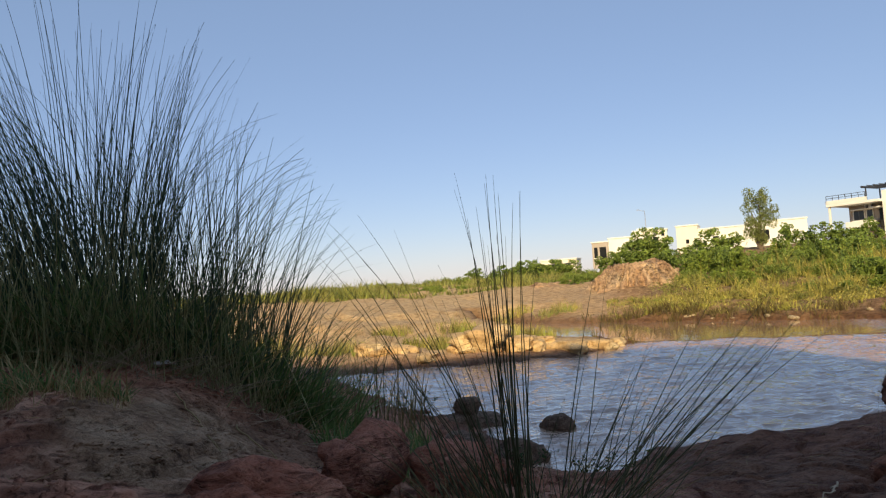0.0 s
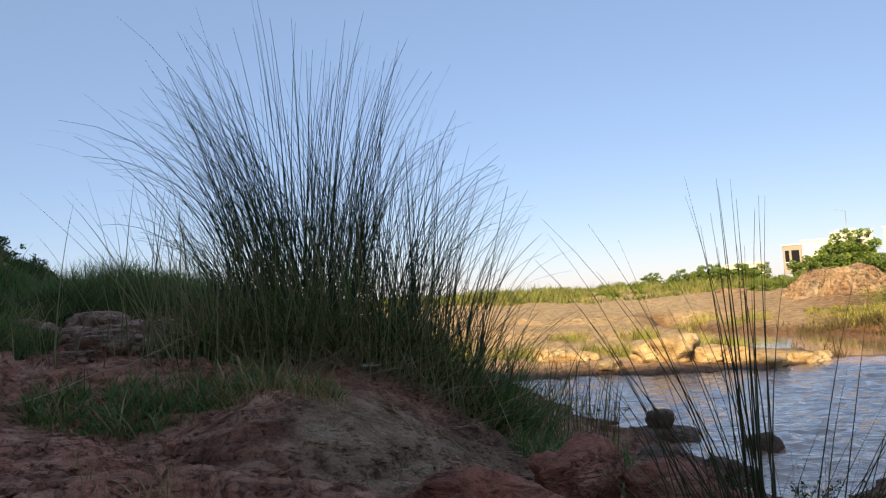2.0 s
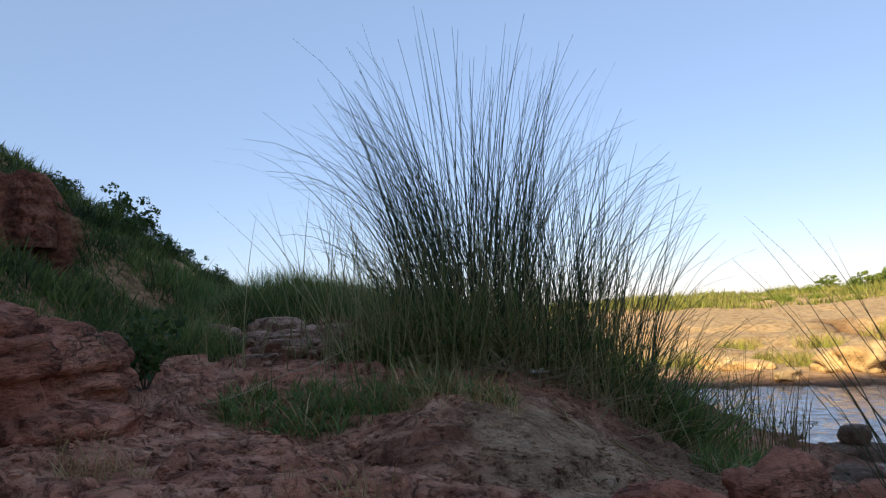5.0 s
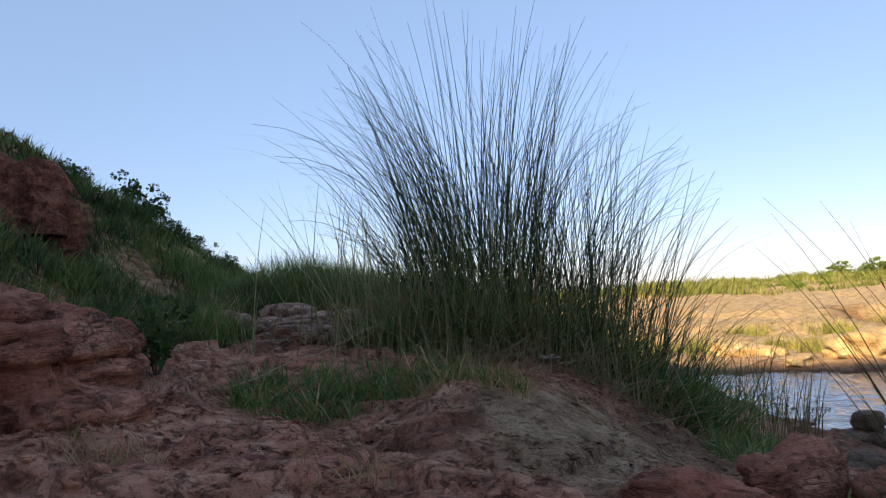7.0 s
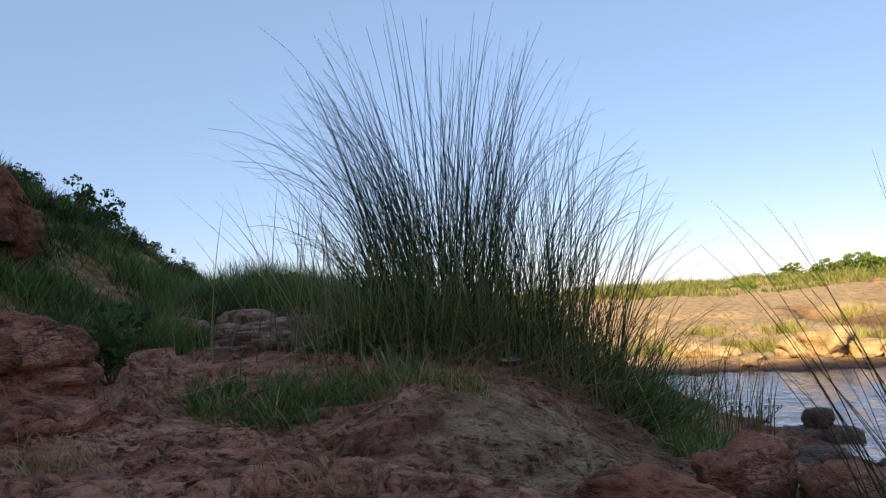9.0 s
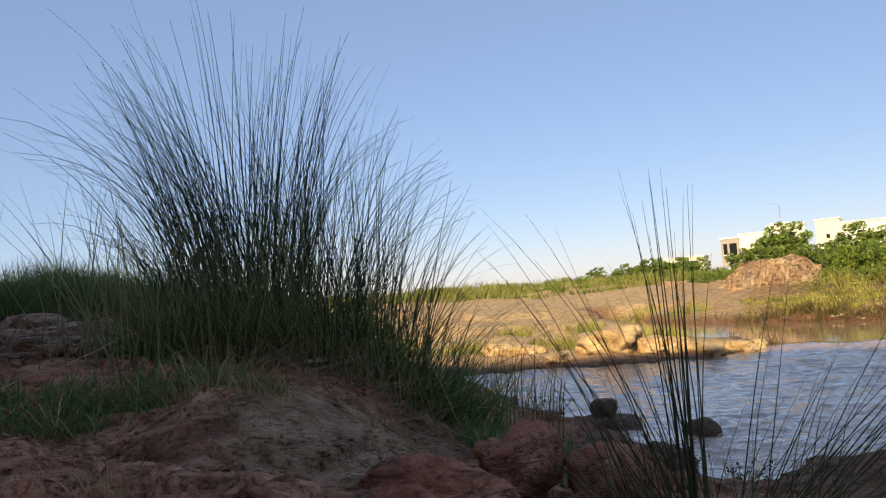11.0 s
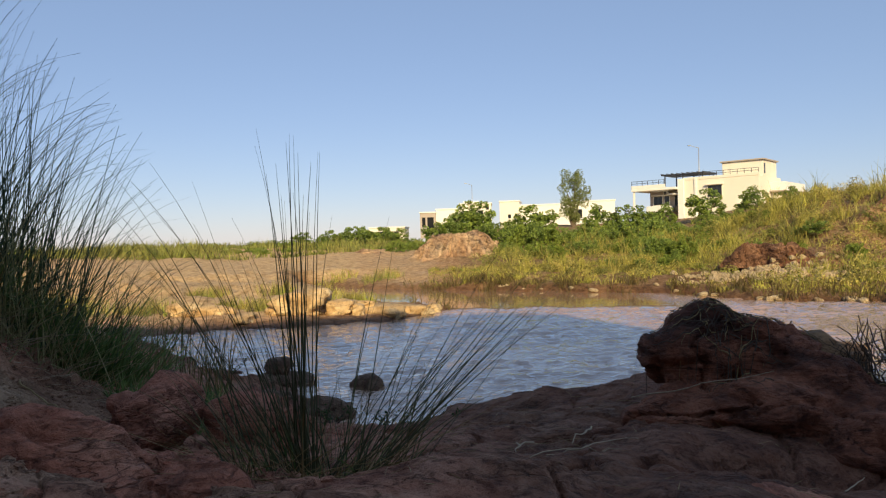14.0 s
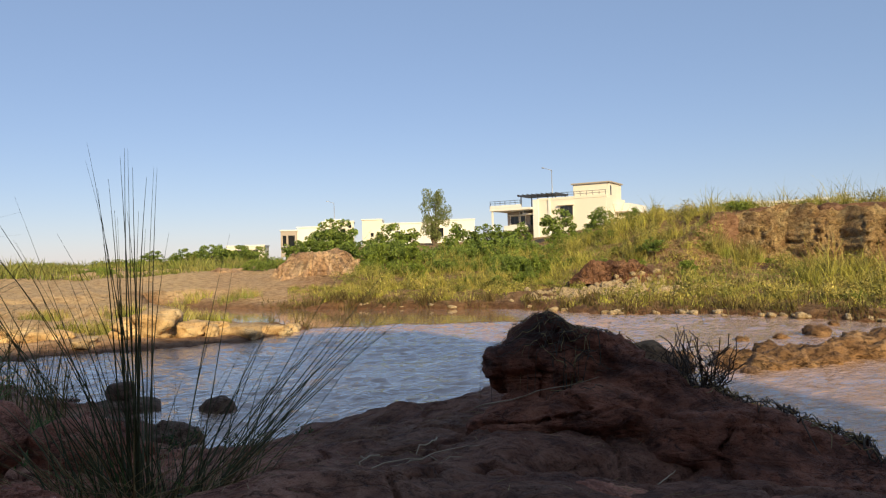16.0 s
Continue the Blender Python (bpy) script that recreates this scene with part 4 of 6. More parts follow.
def tussock():
    ox, oy = -3.2, 7.75
    root = empty("grass_tussock", (ox, oy, height(ox, oy)), "tall dark green clump of wild cane grass on a sandy mound", "grass")

    def sheaf(n, cx, cy, rx, ry, lo, hi, lean, bend, toward, share, singles, thick=(0.011, 0.0185)):
        """Canes that fan out from one foot; a share of them arches towards one side, with drooping tips."""
        u, v, r = disc(n, 0.7)
        bx, by = cx + u * rx, cy + v * ry
        turn = np.arctan2(v, u) + RNG.normal(0, 0.45, n)
        L = RNG.triangular(lo, hi * 0.82, hi, n) * (1 - 0.14 * r)
        ln = np.abs(RNG.normal(0.02, 0.05, n)) + lean * r * RNG.uniform(0.5, 1.15, n)
        tb = np.abs(RNG.normal(bend, bend * 0.7, n)) * (0.35 + 0.8 * r) + (RNG.uniform(0, 1, n) < 0.16) * RNG.uniform(0.3, 1.1, n)
        side = RNG.uniform(0, 1, n) < share
        turn = np.where(side, toward + RNG.normal(0, 0.35, n), turn)
        ln = np.where(side, RNG.uniform(0.08, lean * 1.5, n), ln)
        tb = np.where(side, RNG.uniform(0.25, 1.25, n), tb)
        w = RNG.uniform(*thick, n)
        base = on_land(bx, by, ox, oy)
        for i in range(singles):
            blades("stalk", base[i:i + 1], L[i] * 1.04, w[i] * 1.1, ln[i], turn[i], tb[i] * 1.1, M_STALK, 11, 3, root, taper=0.2, curl=2.3)
        b = slice(singles, n)
        stuff(blades("stalk", base[b], L[b], w[b], ln[b], turn[b], tb[b], M_STALK, 10, 3, root, taper=0.2, curl=2.3))

    sheaf(200, -0.52, -0.05, 0.62, 0.5, 2.5, 4.4, 0.27, 0.34, 3.45, 0.3, 90)
    sheaf(70, -0.35, 0.0, 0.4, 0.4, 2.9, 4.45, 0.16, 0.26, 3.3, 0.25, 30, (0.012, 0.02))
    sheaf(150, 0.72, 0.45, 0.6, 0.45, 1.9, 3.4, 0.27, 0.36, 0.4, 0.3, 60)
    sheaf(70, 0.15, 0.2, 0.5, 0.45, 2.0, 3.7, 0.2, 0.34, 0.3, 0.15, 30)
    sheaf(150, -0.1, 0.1, 1.0, 0.5, 1.8, 3.9, 0.26, 0.6, 3.5, 0.4, 0, (0.005, 0.009))
    sheaf(70, 1.3, 0.8, 0.45, 0.35, 1.1, 2.3, 0.5, 0.5, 0.3, 0.4, 10)
    sheaf(110, -0.95, -0.05, 0.4, 0.4, 1.0, 2.7, 0.28, 0.5, 3.5, 0.4, 30)
    sheaf(170, 0.0, 0.1, 1.2, 0.6, 0.9, 2.0, 0.7, 0.7, -0.8, 0.3, 20)
    # green leaves round the foot, in a skirt that falls towards the water
    n = 1250
    u, v, r = disc(n, 0.5)
    bx, by = u * 1.4 + 0.05 + 0.35 * v, v * 0.8 + 0.42 * u
    turn = np.arctan2(v, u) + RNG.normal(0, 0.9, n)
    stuff(blades("leaf", on_land(bx, by, ox, oy), RNG.uniform(0.35, 1.35, n) * (1.1 - 0.35 * r), RNG.uniform(0.011, 0.021, n), RNG.uniform(0.05, 0.9, n), turn, RNG.uniform(0.2, 1.7, n), M_BLADE, 7, 2, root))
    n = 700
    u, v, r = disc(n, 0.5)
    bx, by = 1.15 + u * 1.05, 0.6 + v * 0.35 + 0.45 * u
    stuff(blades("leaf", on_land(bx, by, ox, oy), RNG.uniform(0.4, 1.15, n), RNG.uniform(0.011, 0.02, n), RNG.uniform(0.2, 0.8, n), RNG.normal(-0.4, 0.9, n), RNG.uniform(0.4, 1.5, n), M_BLADE, 7, 2, root))
    # pale stems that show at the foot of the front
    n = 470
    bx = RNG.normal(-0.2, 0.8, n)
    by = RNG.normal(-0.68, 0.2, n) + 0.42 * bx
    stuff(blades("pale_stem", on_land(bx, by, ox, oy), RNG.uniform(0.5, 2.2, n), RNG.uniform(0.010, 0.017, n), np.abs(RNG.normal(0, 0.3, n)), RNG.uniform(0, 6.28, n), RNG.uniform(0.0, 0.6, n), M_PALESTEM, 7, 3, root, "pale yellow-green stem"))
    # dead stems, bent and fallen outwards
    n = 320
    u, v, r = disc(n, 0.35)
    bx, by = u * 1.35 + 0.1, v * 0.7 + 0.3 * u + 0.1
    turn = np.arctan2(v, u) + RNG.normal(0, 0.9, n)
    stuff(blades("dry_stem", on_land(bx, by, ox, oy, 0.0), RNG.uniform(0.4, 1.3, n), RNG.uniform(0.009, 0.016, n), RNG.uniform(0.3, 1.35, n), turn, RNG.uniform(0.0, 0.8, n), M_DRY, 6, 3, root, "bleached dry stem"))
    # straw and pale blades that hang over the sand
    n = 260
    bx = RNG.uniform(-1.2, 1.7, n)
    by = -0.75 + 0.42 * bx + RNG.normal(0, 0.13, n)
    stuff(blades("straw", on_land(bx, by, ox, oy, 0.0), RNG.uniform(0.3, 1.2, n), RNG.uniform(0.008, 0.015, n), RNG.uniform(0.3, 1.25, n), RNG.normal(-1.0, 1.1, n), RNG.uniform(0.1, 1.2, n), M_PALESTEM, 7, 3, root, "pale straw hanging over sand"))
    # bleached straws fallen along the skirt's edge
    n = 190
    f = RNG.uniform(0, 1, n)
    bx = np.interp(f, (0, 0.35, 0.75, 1), (-3.3, -2.6, -1.2, -0.7)) - ox + RNG.normal(0, 0.08, n)
    by = np.interp(f, (0, 0.35, 0.75, 1), (6.75, 7.05, 7.35, 7.1)) - oy + RNG.normal(0, 0.12, n)
    stuff(blades("fallen_straw", on_land(bx, by, ox, oy, -0.03), RNG.uniform(0.25, 0.85, n), RNG.uniform(0.008, 0.014, n), RNG.uniform(1.0, 1.5, n), RNG.normal(-0.9, 0.7, n), RNG.uniform(-0.2, 0.5, n), M_PALETWIG, 7, 3, root, "bleached fallen straw"))
    # long leaves that arch outwards over the skirt
    n = 520
    u = RNG.uniform(-1, 1, n)
    bx = 0.25 + 1.35 * u + RNG.normal(0, 0.12, n)
    by = -0.2 + 0.62 * np.maximum(u, -0.3) * 1.35 + RNG.normal(0, 0.16, n)
    stuff(blades("arching_leaf", on_land(bx, by, ox, oy), RNG.uniform(0.6, 1.7, n), RNG.uniform(0.010, 0.019, n), RNG.uniform(0.15, 0.75, n), RNG.normal(-0.75, 0.75, n) + 0.6 * u, RNG.uniform(0.7, 1.7, n), M_BLADE, 9, 2, root))
    # long stalks lying over the sand and hanging far out
    for bx, by, L, ln, tn, bd in ((0.1, -0.6, 1.9, 1.25, -1.0, 0.45), (0.5, -0.3, 1.5, 1.2, -0.7, 0.5), (-1.1, -0.2, 3.6, 0.3, 3.5, 1.15), (-0.9, 0.0, 4.0, 0.28, 3.4, 1.2), (-1.2, -0.1, 2.3, 0.75, 3.4, 0.9), (-1.1, -0.4, 2.4, 0.95, 3.6, 0.65), (0.8, 0.0, 2.2, 0.75, 0.15, 0.8), (1.1, 0.3, 1.8, 0.6, 0.3, 1.0), (0.9, -0.1, 1.7, 1.15, -0.5, 0.4)):
        blades("stalk", on_land(np.array([bx]), np.array([by]), ox, oy), L, 0.011, ln, tn, bd, M_DRY if ln > 1.1 else M_STALK, 10, 3, root)


tussock()


def reed_clump():
    ox, oy = 0.34, 3.75
    root = empty("reed_clump", (ox, oy, height(ox, oy)), "sparse clump of slender green reeds at the water's edge", "reeds")

    def stems(n, cx, cy, spread, lo, hi, turn, tspread, lean, lspread, bend, w=0.0095):
        for i in range(n):
            bx, by = cx + RNG.normal(0, spread), cy + RNG.normal(0, spread)
            blades("stem", on_land(np.array([bx]), np.array([by]), ox, oy), RNG.uniform(lo, hi), w * RNG.uniform(0.75, 1.25), max(0.0, RNG.normal(lean, lspread)), RNG.normal(turn, tspread), abs(RNG.normal(bend, 0.1)), M_REED, 9, 3, root)

    stems(18, 0.0, 0.05, 0.045, 1.4, 2.12, 1.6, 1.5, 0.035, 0.03, 0.05, 0.0115)       # upright sheaf
    stems(16, -0.08, 0.05, 0.09, 1.4, 2.1, math.pi + 0.5, 0.3, 0.36, 0.12, 0.28, 0.009)   # towards the tussock
    stems(8, -0.05, 0.1, 0.08, 1.0, 1.8, 2.6, 0.5, 0.2, 0.1, 0.15, 0.009)
    stems(12, 0.18, 0.05, 0.1, 0.9, 1.6, 0.0, 0.35, 0.40, 0.14, 0.2, 0.009)
    stems(18, 0.28, 0.0, 0.12, 1.3, 2.0, 0.05, 0.2, 0.78, 0.11, 0.12, 0.009)          # far out over the water
    stems(9, 0.1, 0.0, 0.12, 0.4, 1.0, 1.0, 2.0, 0.3, 0.2, 0.3, 0.008)
    n = 110
    u, v, r = disc(n, 0.6)
    stuff(blades("leaf", on_land(u * 0.5 + 0.1, v * 0.3, ox, oy), RNG.uniform(0.3, 1.1, n), RNG.uniform(0.005, 0.009, n), RNG.uniform(0.1, 0.9, n), np.arctan2(v, u) + RNG.normal(0, 0.7, n), RNG.uniform(0.2, 1.0, n), M_REED, 6, 2, root))
    n = 60
    u, v, r = disc(n, 0.6)
    stuff(blades("leaf", on_land(u * 0.45 + 0.1, v * 0.3, ox, oy), RNG.uniform(0.2, 0.5, n), RNG.uniform(0.005, 0.01, n), RNG.uniform(0.1, 0.8, n), np.arctan2(v, u) + RNG.normal(0, 0.7, n), RNG.uniform(0.2, 1.3, n), M_BLADE, 5, 2, root))
    n = 190
    u, v, r = disc(n, 0.5)
    stuff(blades("dry_stem", on_land(u * 0.55, v * 0.35, ox, oy, 0.0), RNG.uniform(0.25, 0.8, n), RNG.uniform(0.004, 0.008, n), RNG.uniform(0.5, 1.4, n), np.arctan2(v, u) + RNG.normal(0, 0.7, n), RNG.uniform(0.0, 0.6, n), M_DRY, 5, 3, root, "dry straw-coloured stem"))


reed_clump()


def grass_patch(name, ox, oy, n, rx, ry, lo, hi, mat, label, lean=0.5, bend=1.2, width=(0.008, 0.016), turn=0.0, power=0.5, dry=0.1):
    root = empty(name, (ox, oy, height(ox, oy)), label, "grass")
    u, v, r = disc(n, power)
    c, s = math.cos(turn), math.sin(turn)
    bx, by = u * rx * c - v * ry * s, u * rx * s + v * ry * c
    keep = fbm((bx + ox) * 3.0, (by + oy) * 3.0, seed=77) > -0.15 - 0.5 * RNG.uniform(0, 1, n)
    bx, by, r = bx[keep], by[keep], r[keep]
    m = len(bx)
    stuff(blades("blade", on_land(bx, by, ox, oy, 0.02), RNG.uniform(lo, hi, m) * (1.1 - 0.4 * r), RNG.uniform(*width, m), RNG.uniform(0.0, lean, m), RNG.uniform(0, 6.28, m), RNG.uniform(0.1, bend, m), mat, 4, 2, root))
    k = int(m * dry)
    if k:
        stuff(blades("dry_blade", on_land(bx[:k], by[:k], ox, oy, 0.02), RNG.uniform(lo, hi * 1.1, k), RNG.uniform(*width, k), RNG.uniform(0.1, lean + 0.4, k), RNG.uniform(0, 6.28, k), RNG.uniform(0.1, bend, k), M_DRY, 4, 2, root, "dry straw-coloured blade"))
    return root


grass_patch("grass_patch", -3.95, 5.3, 1900, 0.95, 0.5, 0.15, 0.42, M_BLADE, "patch of low green grass before the tall clump", lean=1.05, bend=1.9, turn=0.35, dry=0.35)
grass_patch("grass_patch", -4.2, 6.9, 900, 0.55, 0.55, 0.3, 0.75, M_BLADE, "knee-high green grass beside the tall clump")
grass_patch("grass_patch", -3.05, 5.75, 520, 0.6, 0.32, 0.12, 0.38, M_BLADE, "low grass, half dry, spreading over pale sand", lean=0.9, bend=1.5, dry=0.9)
grass_patch("grass_patch", -2.75, 5.2, 200, 0.5, 0.3, 0.12, 0.35, M_DRY, "sparse dry grass on the pale sand", dry=0.3, width=(0.003, 0.007))
grass_patch("grass_patch", -0.75, 8.2, 1200, 1.3, 0.45, 0.15, 0.45, M_BLADE, "short green grass along the sandy shore", turn=1.25)
grass_patch("grass_patch", -0.15, 6.1, 500, 0.5, 0.5, 0.12, 0.4, M_BLADE, "short green grass between boulders")
grass_patch("grass_patch", -1.0, 9.9, 260, 0.75, 0.8, 0.7, 1.75, M_BROWNGRASS, "sparse straw-coloured reeds at the water's edge", lean=0.3, bend=0.5)
grass_patch("grass_patch", -7.6, 6.7, 3200, 1.3, 1.1, 0.25, 0.6, M_HILLGRASS, "thick green grass above a sandstone ledge")
grass_patch("grass_patch", -8.8, 5.6, 3600, 1.6, 1.6, 0.25, 0.6, M_HILLGRASS, "thick green grass above a sandstone ledge")
grass_patch("grass_patch", -6.2, 12.2, 6500, 2.8, 1.3, 0.4, 1.0, M_BLADE, "tall green grass on the crest of the shore")
grass_patch("grass_patch", -10.0, 12.4, 7000, 2.5, 1.5, 0.4, 0.95, M_BLADE, "tall green grass on the crest of the shore")
grass_patch("grass_patch", -7.3, 7.2, 1200, 0.7, 0.6, 0.2, 0.5, M_BLADE, "thick green grass beside pale boulders")
grass_patch("grass_patch", -9.4, 8.6, 3600, 1.4, 1.6, 0.3, 0.65, M_HILLGRASS, "thick green grass at the foot of the hill")
grass_patch("grass_patch", -8.8, 10.8, 3200, 1.5, 1.1, 0.3, 0.7, M_HILLGRASS, "thick green grass at the foot of the hill")
grass_patch("grass_patch", -4.6, 10.2, 1500, 1.2, 1.0, 0.4, 1.0, M_BLADE, "tall green grass behind the cane clump")
grass_patch("grass_patch", -5.0, 3.9, 90, 0.35, 0.2, 0.15, 0.4, M_DRY, "dry hanging grass on a sandstone ledge", lean=1.2, width=(0.003, 0.007))
grass_patch("grass_patch", -3.5, 2.65, 130, 0.3, 0.2, 0.1, 0.3, M_DRY, "dry tuft among broken sandstone", lean=0.9, width=(0.003, 0.007))
grass_patch("grass_patch", -4.35, 3.05, 140, 0.25, 0.2, 0.1, 0.3, M_DRY, "dry tuft at the foot of a ledge", lean=1.0, width=(0.003, 0.007))
grass_patch("grass_patch", -2.3, 2.9, 120, 0.3, 0.2, 0.08, 0.25, M_DRY, "dry tuft among broken sandstone", lean=0.9, width=(0.003, 0.007))


def litter():
    """Bits of straw and grit on the near ground."""
    n = 2600
    a, r = np.radians(RNG.uniform(-62, 62, n)), RNG.uniform(2.6, 9.5, n)
    x, y = r * np.sin(a), r * np.cos(a)
    k = (from_water(x, y) > 0.6) & (fbm(x * 1.5, y * 1.5, seed=55) > -0.1)
    x, y = x[k], y[k]
    m = len(x)
    ob = blades("straw_litter", np.stack([x, y, heights(x, y) + 0.006], 1), RNG.uniform(0.03, 0.22, m), RNG.uniform(0.003, 0.007, m), RNG.uniform(1.3, 1.65, m), RNG.uniform(0, 6.28, m), RNG.uniform(-0.2, 0.2, m), M_DRY, 3, 3)
    stuff(tagged(ob, "bits of dry straw scattered on the ground", "litter"))
    # crumbs of crust, joined
    b = bmesh.new()
    bmesh.ops.create_icosphere(b, subdivisions=1, radius=0.5)
    unit = np.array([v.co[:] for v in b.verts])
    tri = np.array([[v.index for v in f.verts] for f in b.faces])
    b.free()
    n = 26000
    a, r = np.radians(RNG.uniform(-62, 8, n)), RNG.uniform(2.5, 9, n)
    x, y = r * np.sin(a), r * np.cos(a)
    k = (from_water(x, y) > 0.5) & (fbm(x * 2.2, y * 2.2, octaves=4, seed=56) > 0.12 + 0.5 * RNG.uniform(-0.3, 1, n))
    x, y = x[k], y[k]
    m = len(x)
    sz = RNG.uniform(0.25, 1, (m, 1, 1)) ** 2.5 * np.array([0.085, 0.06, 0.034]) * RNG.uniform(0.6, 1.4, (m, 1, 3))
    p = unit[None] * (1 + RNG.uniform(-0.25, 0.25, (m, len(unit), 1))) * sz
    t = RNG.uniform(0, 6.28, m)
    c, q = np.cos(t)[:, None], np.sin(t)[:, None]
    p = np.stack([p[..., 0] * c - p[..., 1] * q + x[:, None], p[..., 0] * q + p[..., 1] * c + y[:, None], p[..., 2] + heights(x, y)[:, None] + 0.004], -1)
    ob = mesh_from("soil_crumbs", p.reshape(-1, 3), (np.arange(m)[:, None, None] * len(unit) + tri[None]).reshape(-1, 3), M_GROUND, smooth=False)
    for name, layer in (("sandy", 1), ("grassy", 2), ("pale", 3), ("wet_dark", 4), ("clay", 5), ("red", 6)):
        ob.data.attributes.new(name, "FLOAT", "POINT").data.foreach_set("value", np.repeat(heights(x, y, layer), len(unit)).astype(np.float32))
    stuff(tagged(ob, "crumbs of dry reddish crust on the ground", "soil"))
    base = rock("pebble", (-3.6, 3.9, height(-3.6, 3.9) + 0.01), (0.07, 0.055, 0.045), 91, M_GROUND, "small reddish pebble on the ground", "pebble", "pebbles on the shore", subdiv=2)
    for i in range(150):
        a, r = radians(RNG.uniform(-60, 8)), RNG.uniform(2.7, 8)
        x, y = r * math.sin(a), r * math.cos(a)
        sc = RNG.uniform(0.3, 1.4) ** 1.3
        if from_water(np.array([x]), np.array([y]))[0] > 0.3 and heights(np.array([x]), np.array([y]), 3)[0] < 0.25:
            copy_thing(base, pose(x, y, height(x, y) + 0.008 * sc, *RNG.uniform(-30, 30, 2), RNG.uniform(0, 360)) @ Matrix.Diagonal((sc, sc, sc, 1)))


litter()


def hill_grass():
    n = 150000
    x, y = RNG.uniform(-32, -8, n), RNG.uniform(3, 30, n)
    s = (-x - 9.5 - 0.42 * (y - 5)) * 0.92
    tuft = fbm(x * 1.1, y * 1.1, octaves=3, seed=90)
    keep = (s > -2.5) & (s < 17) & (tuft > -0.3 - 0.5 * RNG.uniform(0, 1, n)) & (heights(x, y, 6) < 0.35) & (np.arctan2(-x, y) < 1.12)
    tuft = tuft[keep]
    x, y = x[keep], y[keep]
    m = len(x)
    ob = blades("hill_grass", np.stack([x, y, heights(x, y) - 0.04], 1), RNG.uniform(0.15, 0.42, m) * (1.0 + 0.9 * np.clip(tuft, -0.5, 1)), RNG.uniform(0.018, 0.036, m), RNG.uniform(0, 0.7, m), RNG.uniform(0, 6.28, m), RNG.uniform(0.1, 1.2, m), M_HILLGRASS, 3, 2)
    stuff(tagged(ob, "dense green grass on the shaded hillside", "grass"))


hill_grass()


def bank_band(name, n, lo_d, hi_d, lo, hi, mat, label, width, dens, seed, az=(3, 64), lean=0.45, rmax=52):
    c = n // 5
    pick = RNG.integers(0, c, n * 6)
    wide = RNG.uniform(0.08, 0.3, c)[pick]
    x = RNG.uniform(1, 44, c)[pick] + RNG.normal(0, 1, n * 6) * wide
    y = RNG.uniform(8, 50, c)[pick] + RNG.normal(0, 1, n * 6) * wide
    stature = (RNG.uniform(0.6, 1.0, c) + (RNG.uniform(0, 1, c) < 0.12) * 0.6)[pick]
    a = np.degrees(np.arctan2(x, y))
    d = from_water(x, y)
    side = x > 1.6 + (42 - np.minimum(y, 42)) * 0.23
    keep = (d > lo_d) & (d < hi_d) & (a > az[0]) & (a < az[1]) & side & (np.hypot(x, y) < rmax) & (fbm(x * 0.45, y * 0.45, seed=seed) > dens) & (np.hypot((x - 12.6) / 5.2, (y - 43.6) / 5.0) > 1)
    x, y, stature = x[keep][:n], y[keep][:n], stature[keep][:n]
    clay = heights(x, y, 5)
    keep = RNG.uniform(0, 1, len(x)) > clay * 0.95
    x, y, stature = x[keep], y[keep], stature[keep]
    m = len(x)
    tall = stature * (1 + 0.45 * fbm(x * 0.6, y * 0.6, octaves=3, seed=seed + 1))
    ob = blades(name, np.stack([x, y, heights(x, y) - 0.04], 1), RNG.uniform(lo, hi, m) * tall, RNG.uniform(*width, m), RNG.uniform(0, lean, m), RNG.uniform(0, 6.28, m), RNG.uniform(0.1, 1.1, m), mat, 3, 2)
    stuff(tagged(ob, label, "grass"))


bank_band("shore_reeds", 30000, -0.2, 1.2, 0.22, 0.6, M_BROWNGRASS, "brown reeds along the far waterline", (0.02, 0.04), -0.25, 101, (11, 64))
bank_band("bank_grass", 46000, 0.4, 7, 0.1, 0.36, M_BANKGRASS, "sunlit yellow-green grass on the far bank", (0.018, 0.034), -0.5, 102, (13, 64), 0.9)
bank_band("tall_grass", 17000, 4, 15, 0.35, 1.05, M_BANKGRASS, "tall sunlit green grass on the far bank", (0.02, 0.035), 0.05, 103, (16, 44), 0.6)
bank_band("dry_grass", 42000, 4, 24, 0.12, 0.5, M_DRYGRASS, "sunlit dry grass on the far bank", (0.016, 0.03), -0.7, 104, (27, 64), 1.0)
bank_band("rank_grass", 17000, 4, 22, 0.4, 1.1, M_BANKGRASS, "rank green grass in clumps on the far bank", (0.018, 0.03), 0.2, 106, (27, 64), 0.6)
bank_band("terrace_grass", 9000, 13, 23, 0.25, 0.8, M_BANKGRASS, "tall grass on the terrace above the cliff", (0.015, 0.03), -0.2, 105, (38, 64), 0.6)


for az, r, n, h in ((45.9, 37.5, 420, 1.35), (46.8, 38, 300, 1.1), (48.2, 37.5, 420, 1.25), (49.3, 38.5, 300, 0.9), (52.5, 38, 300, 0.7), (55, 38, 300, 0.7)):
    grass_patch("grass_plume", *polar(az, r), n, 0.6, 0.5, h * 0.5, h, M_DRYGRASS, "tall feathery grass on the brink of the clay cliff", 0.35, 0.6, (0.012, 0.024), 0, 0.6, 0)


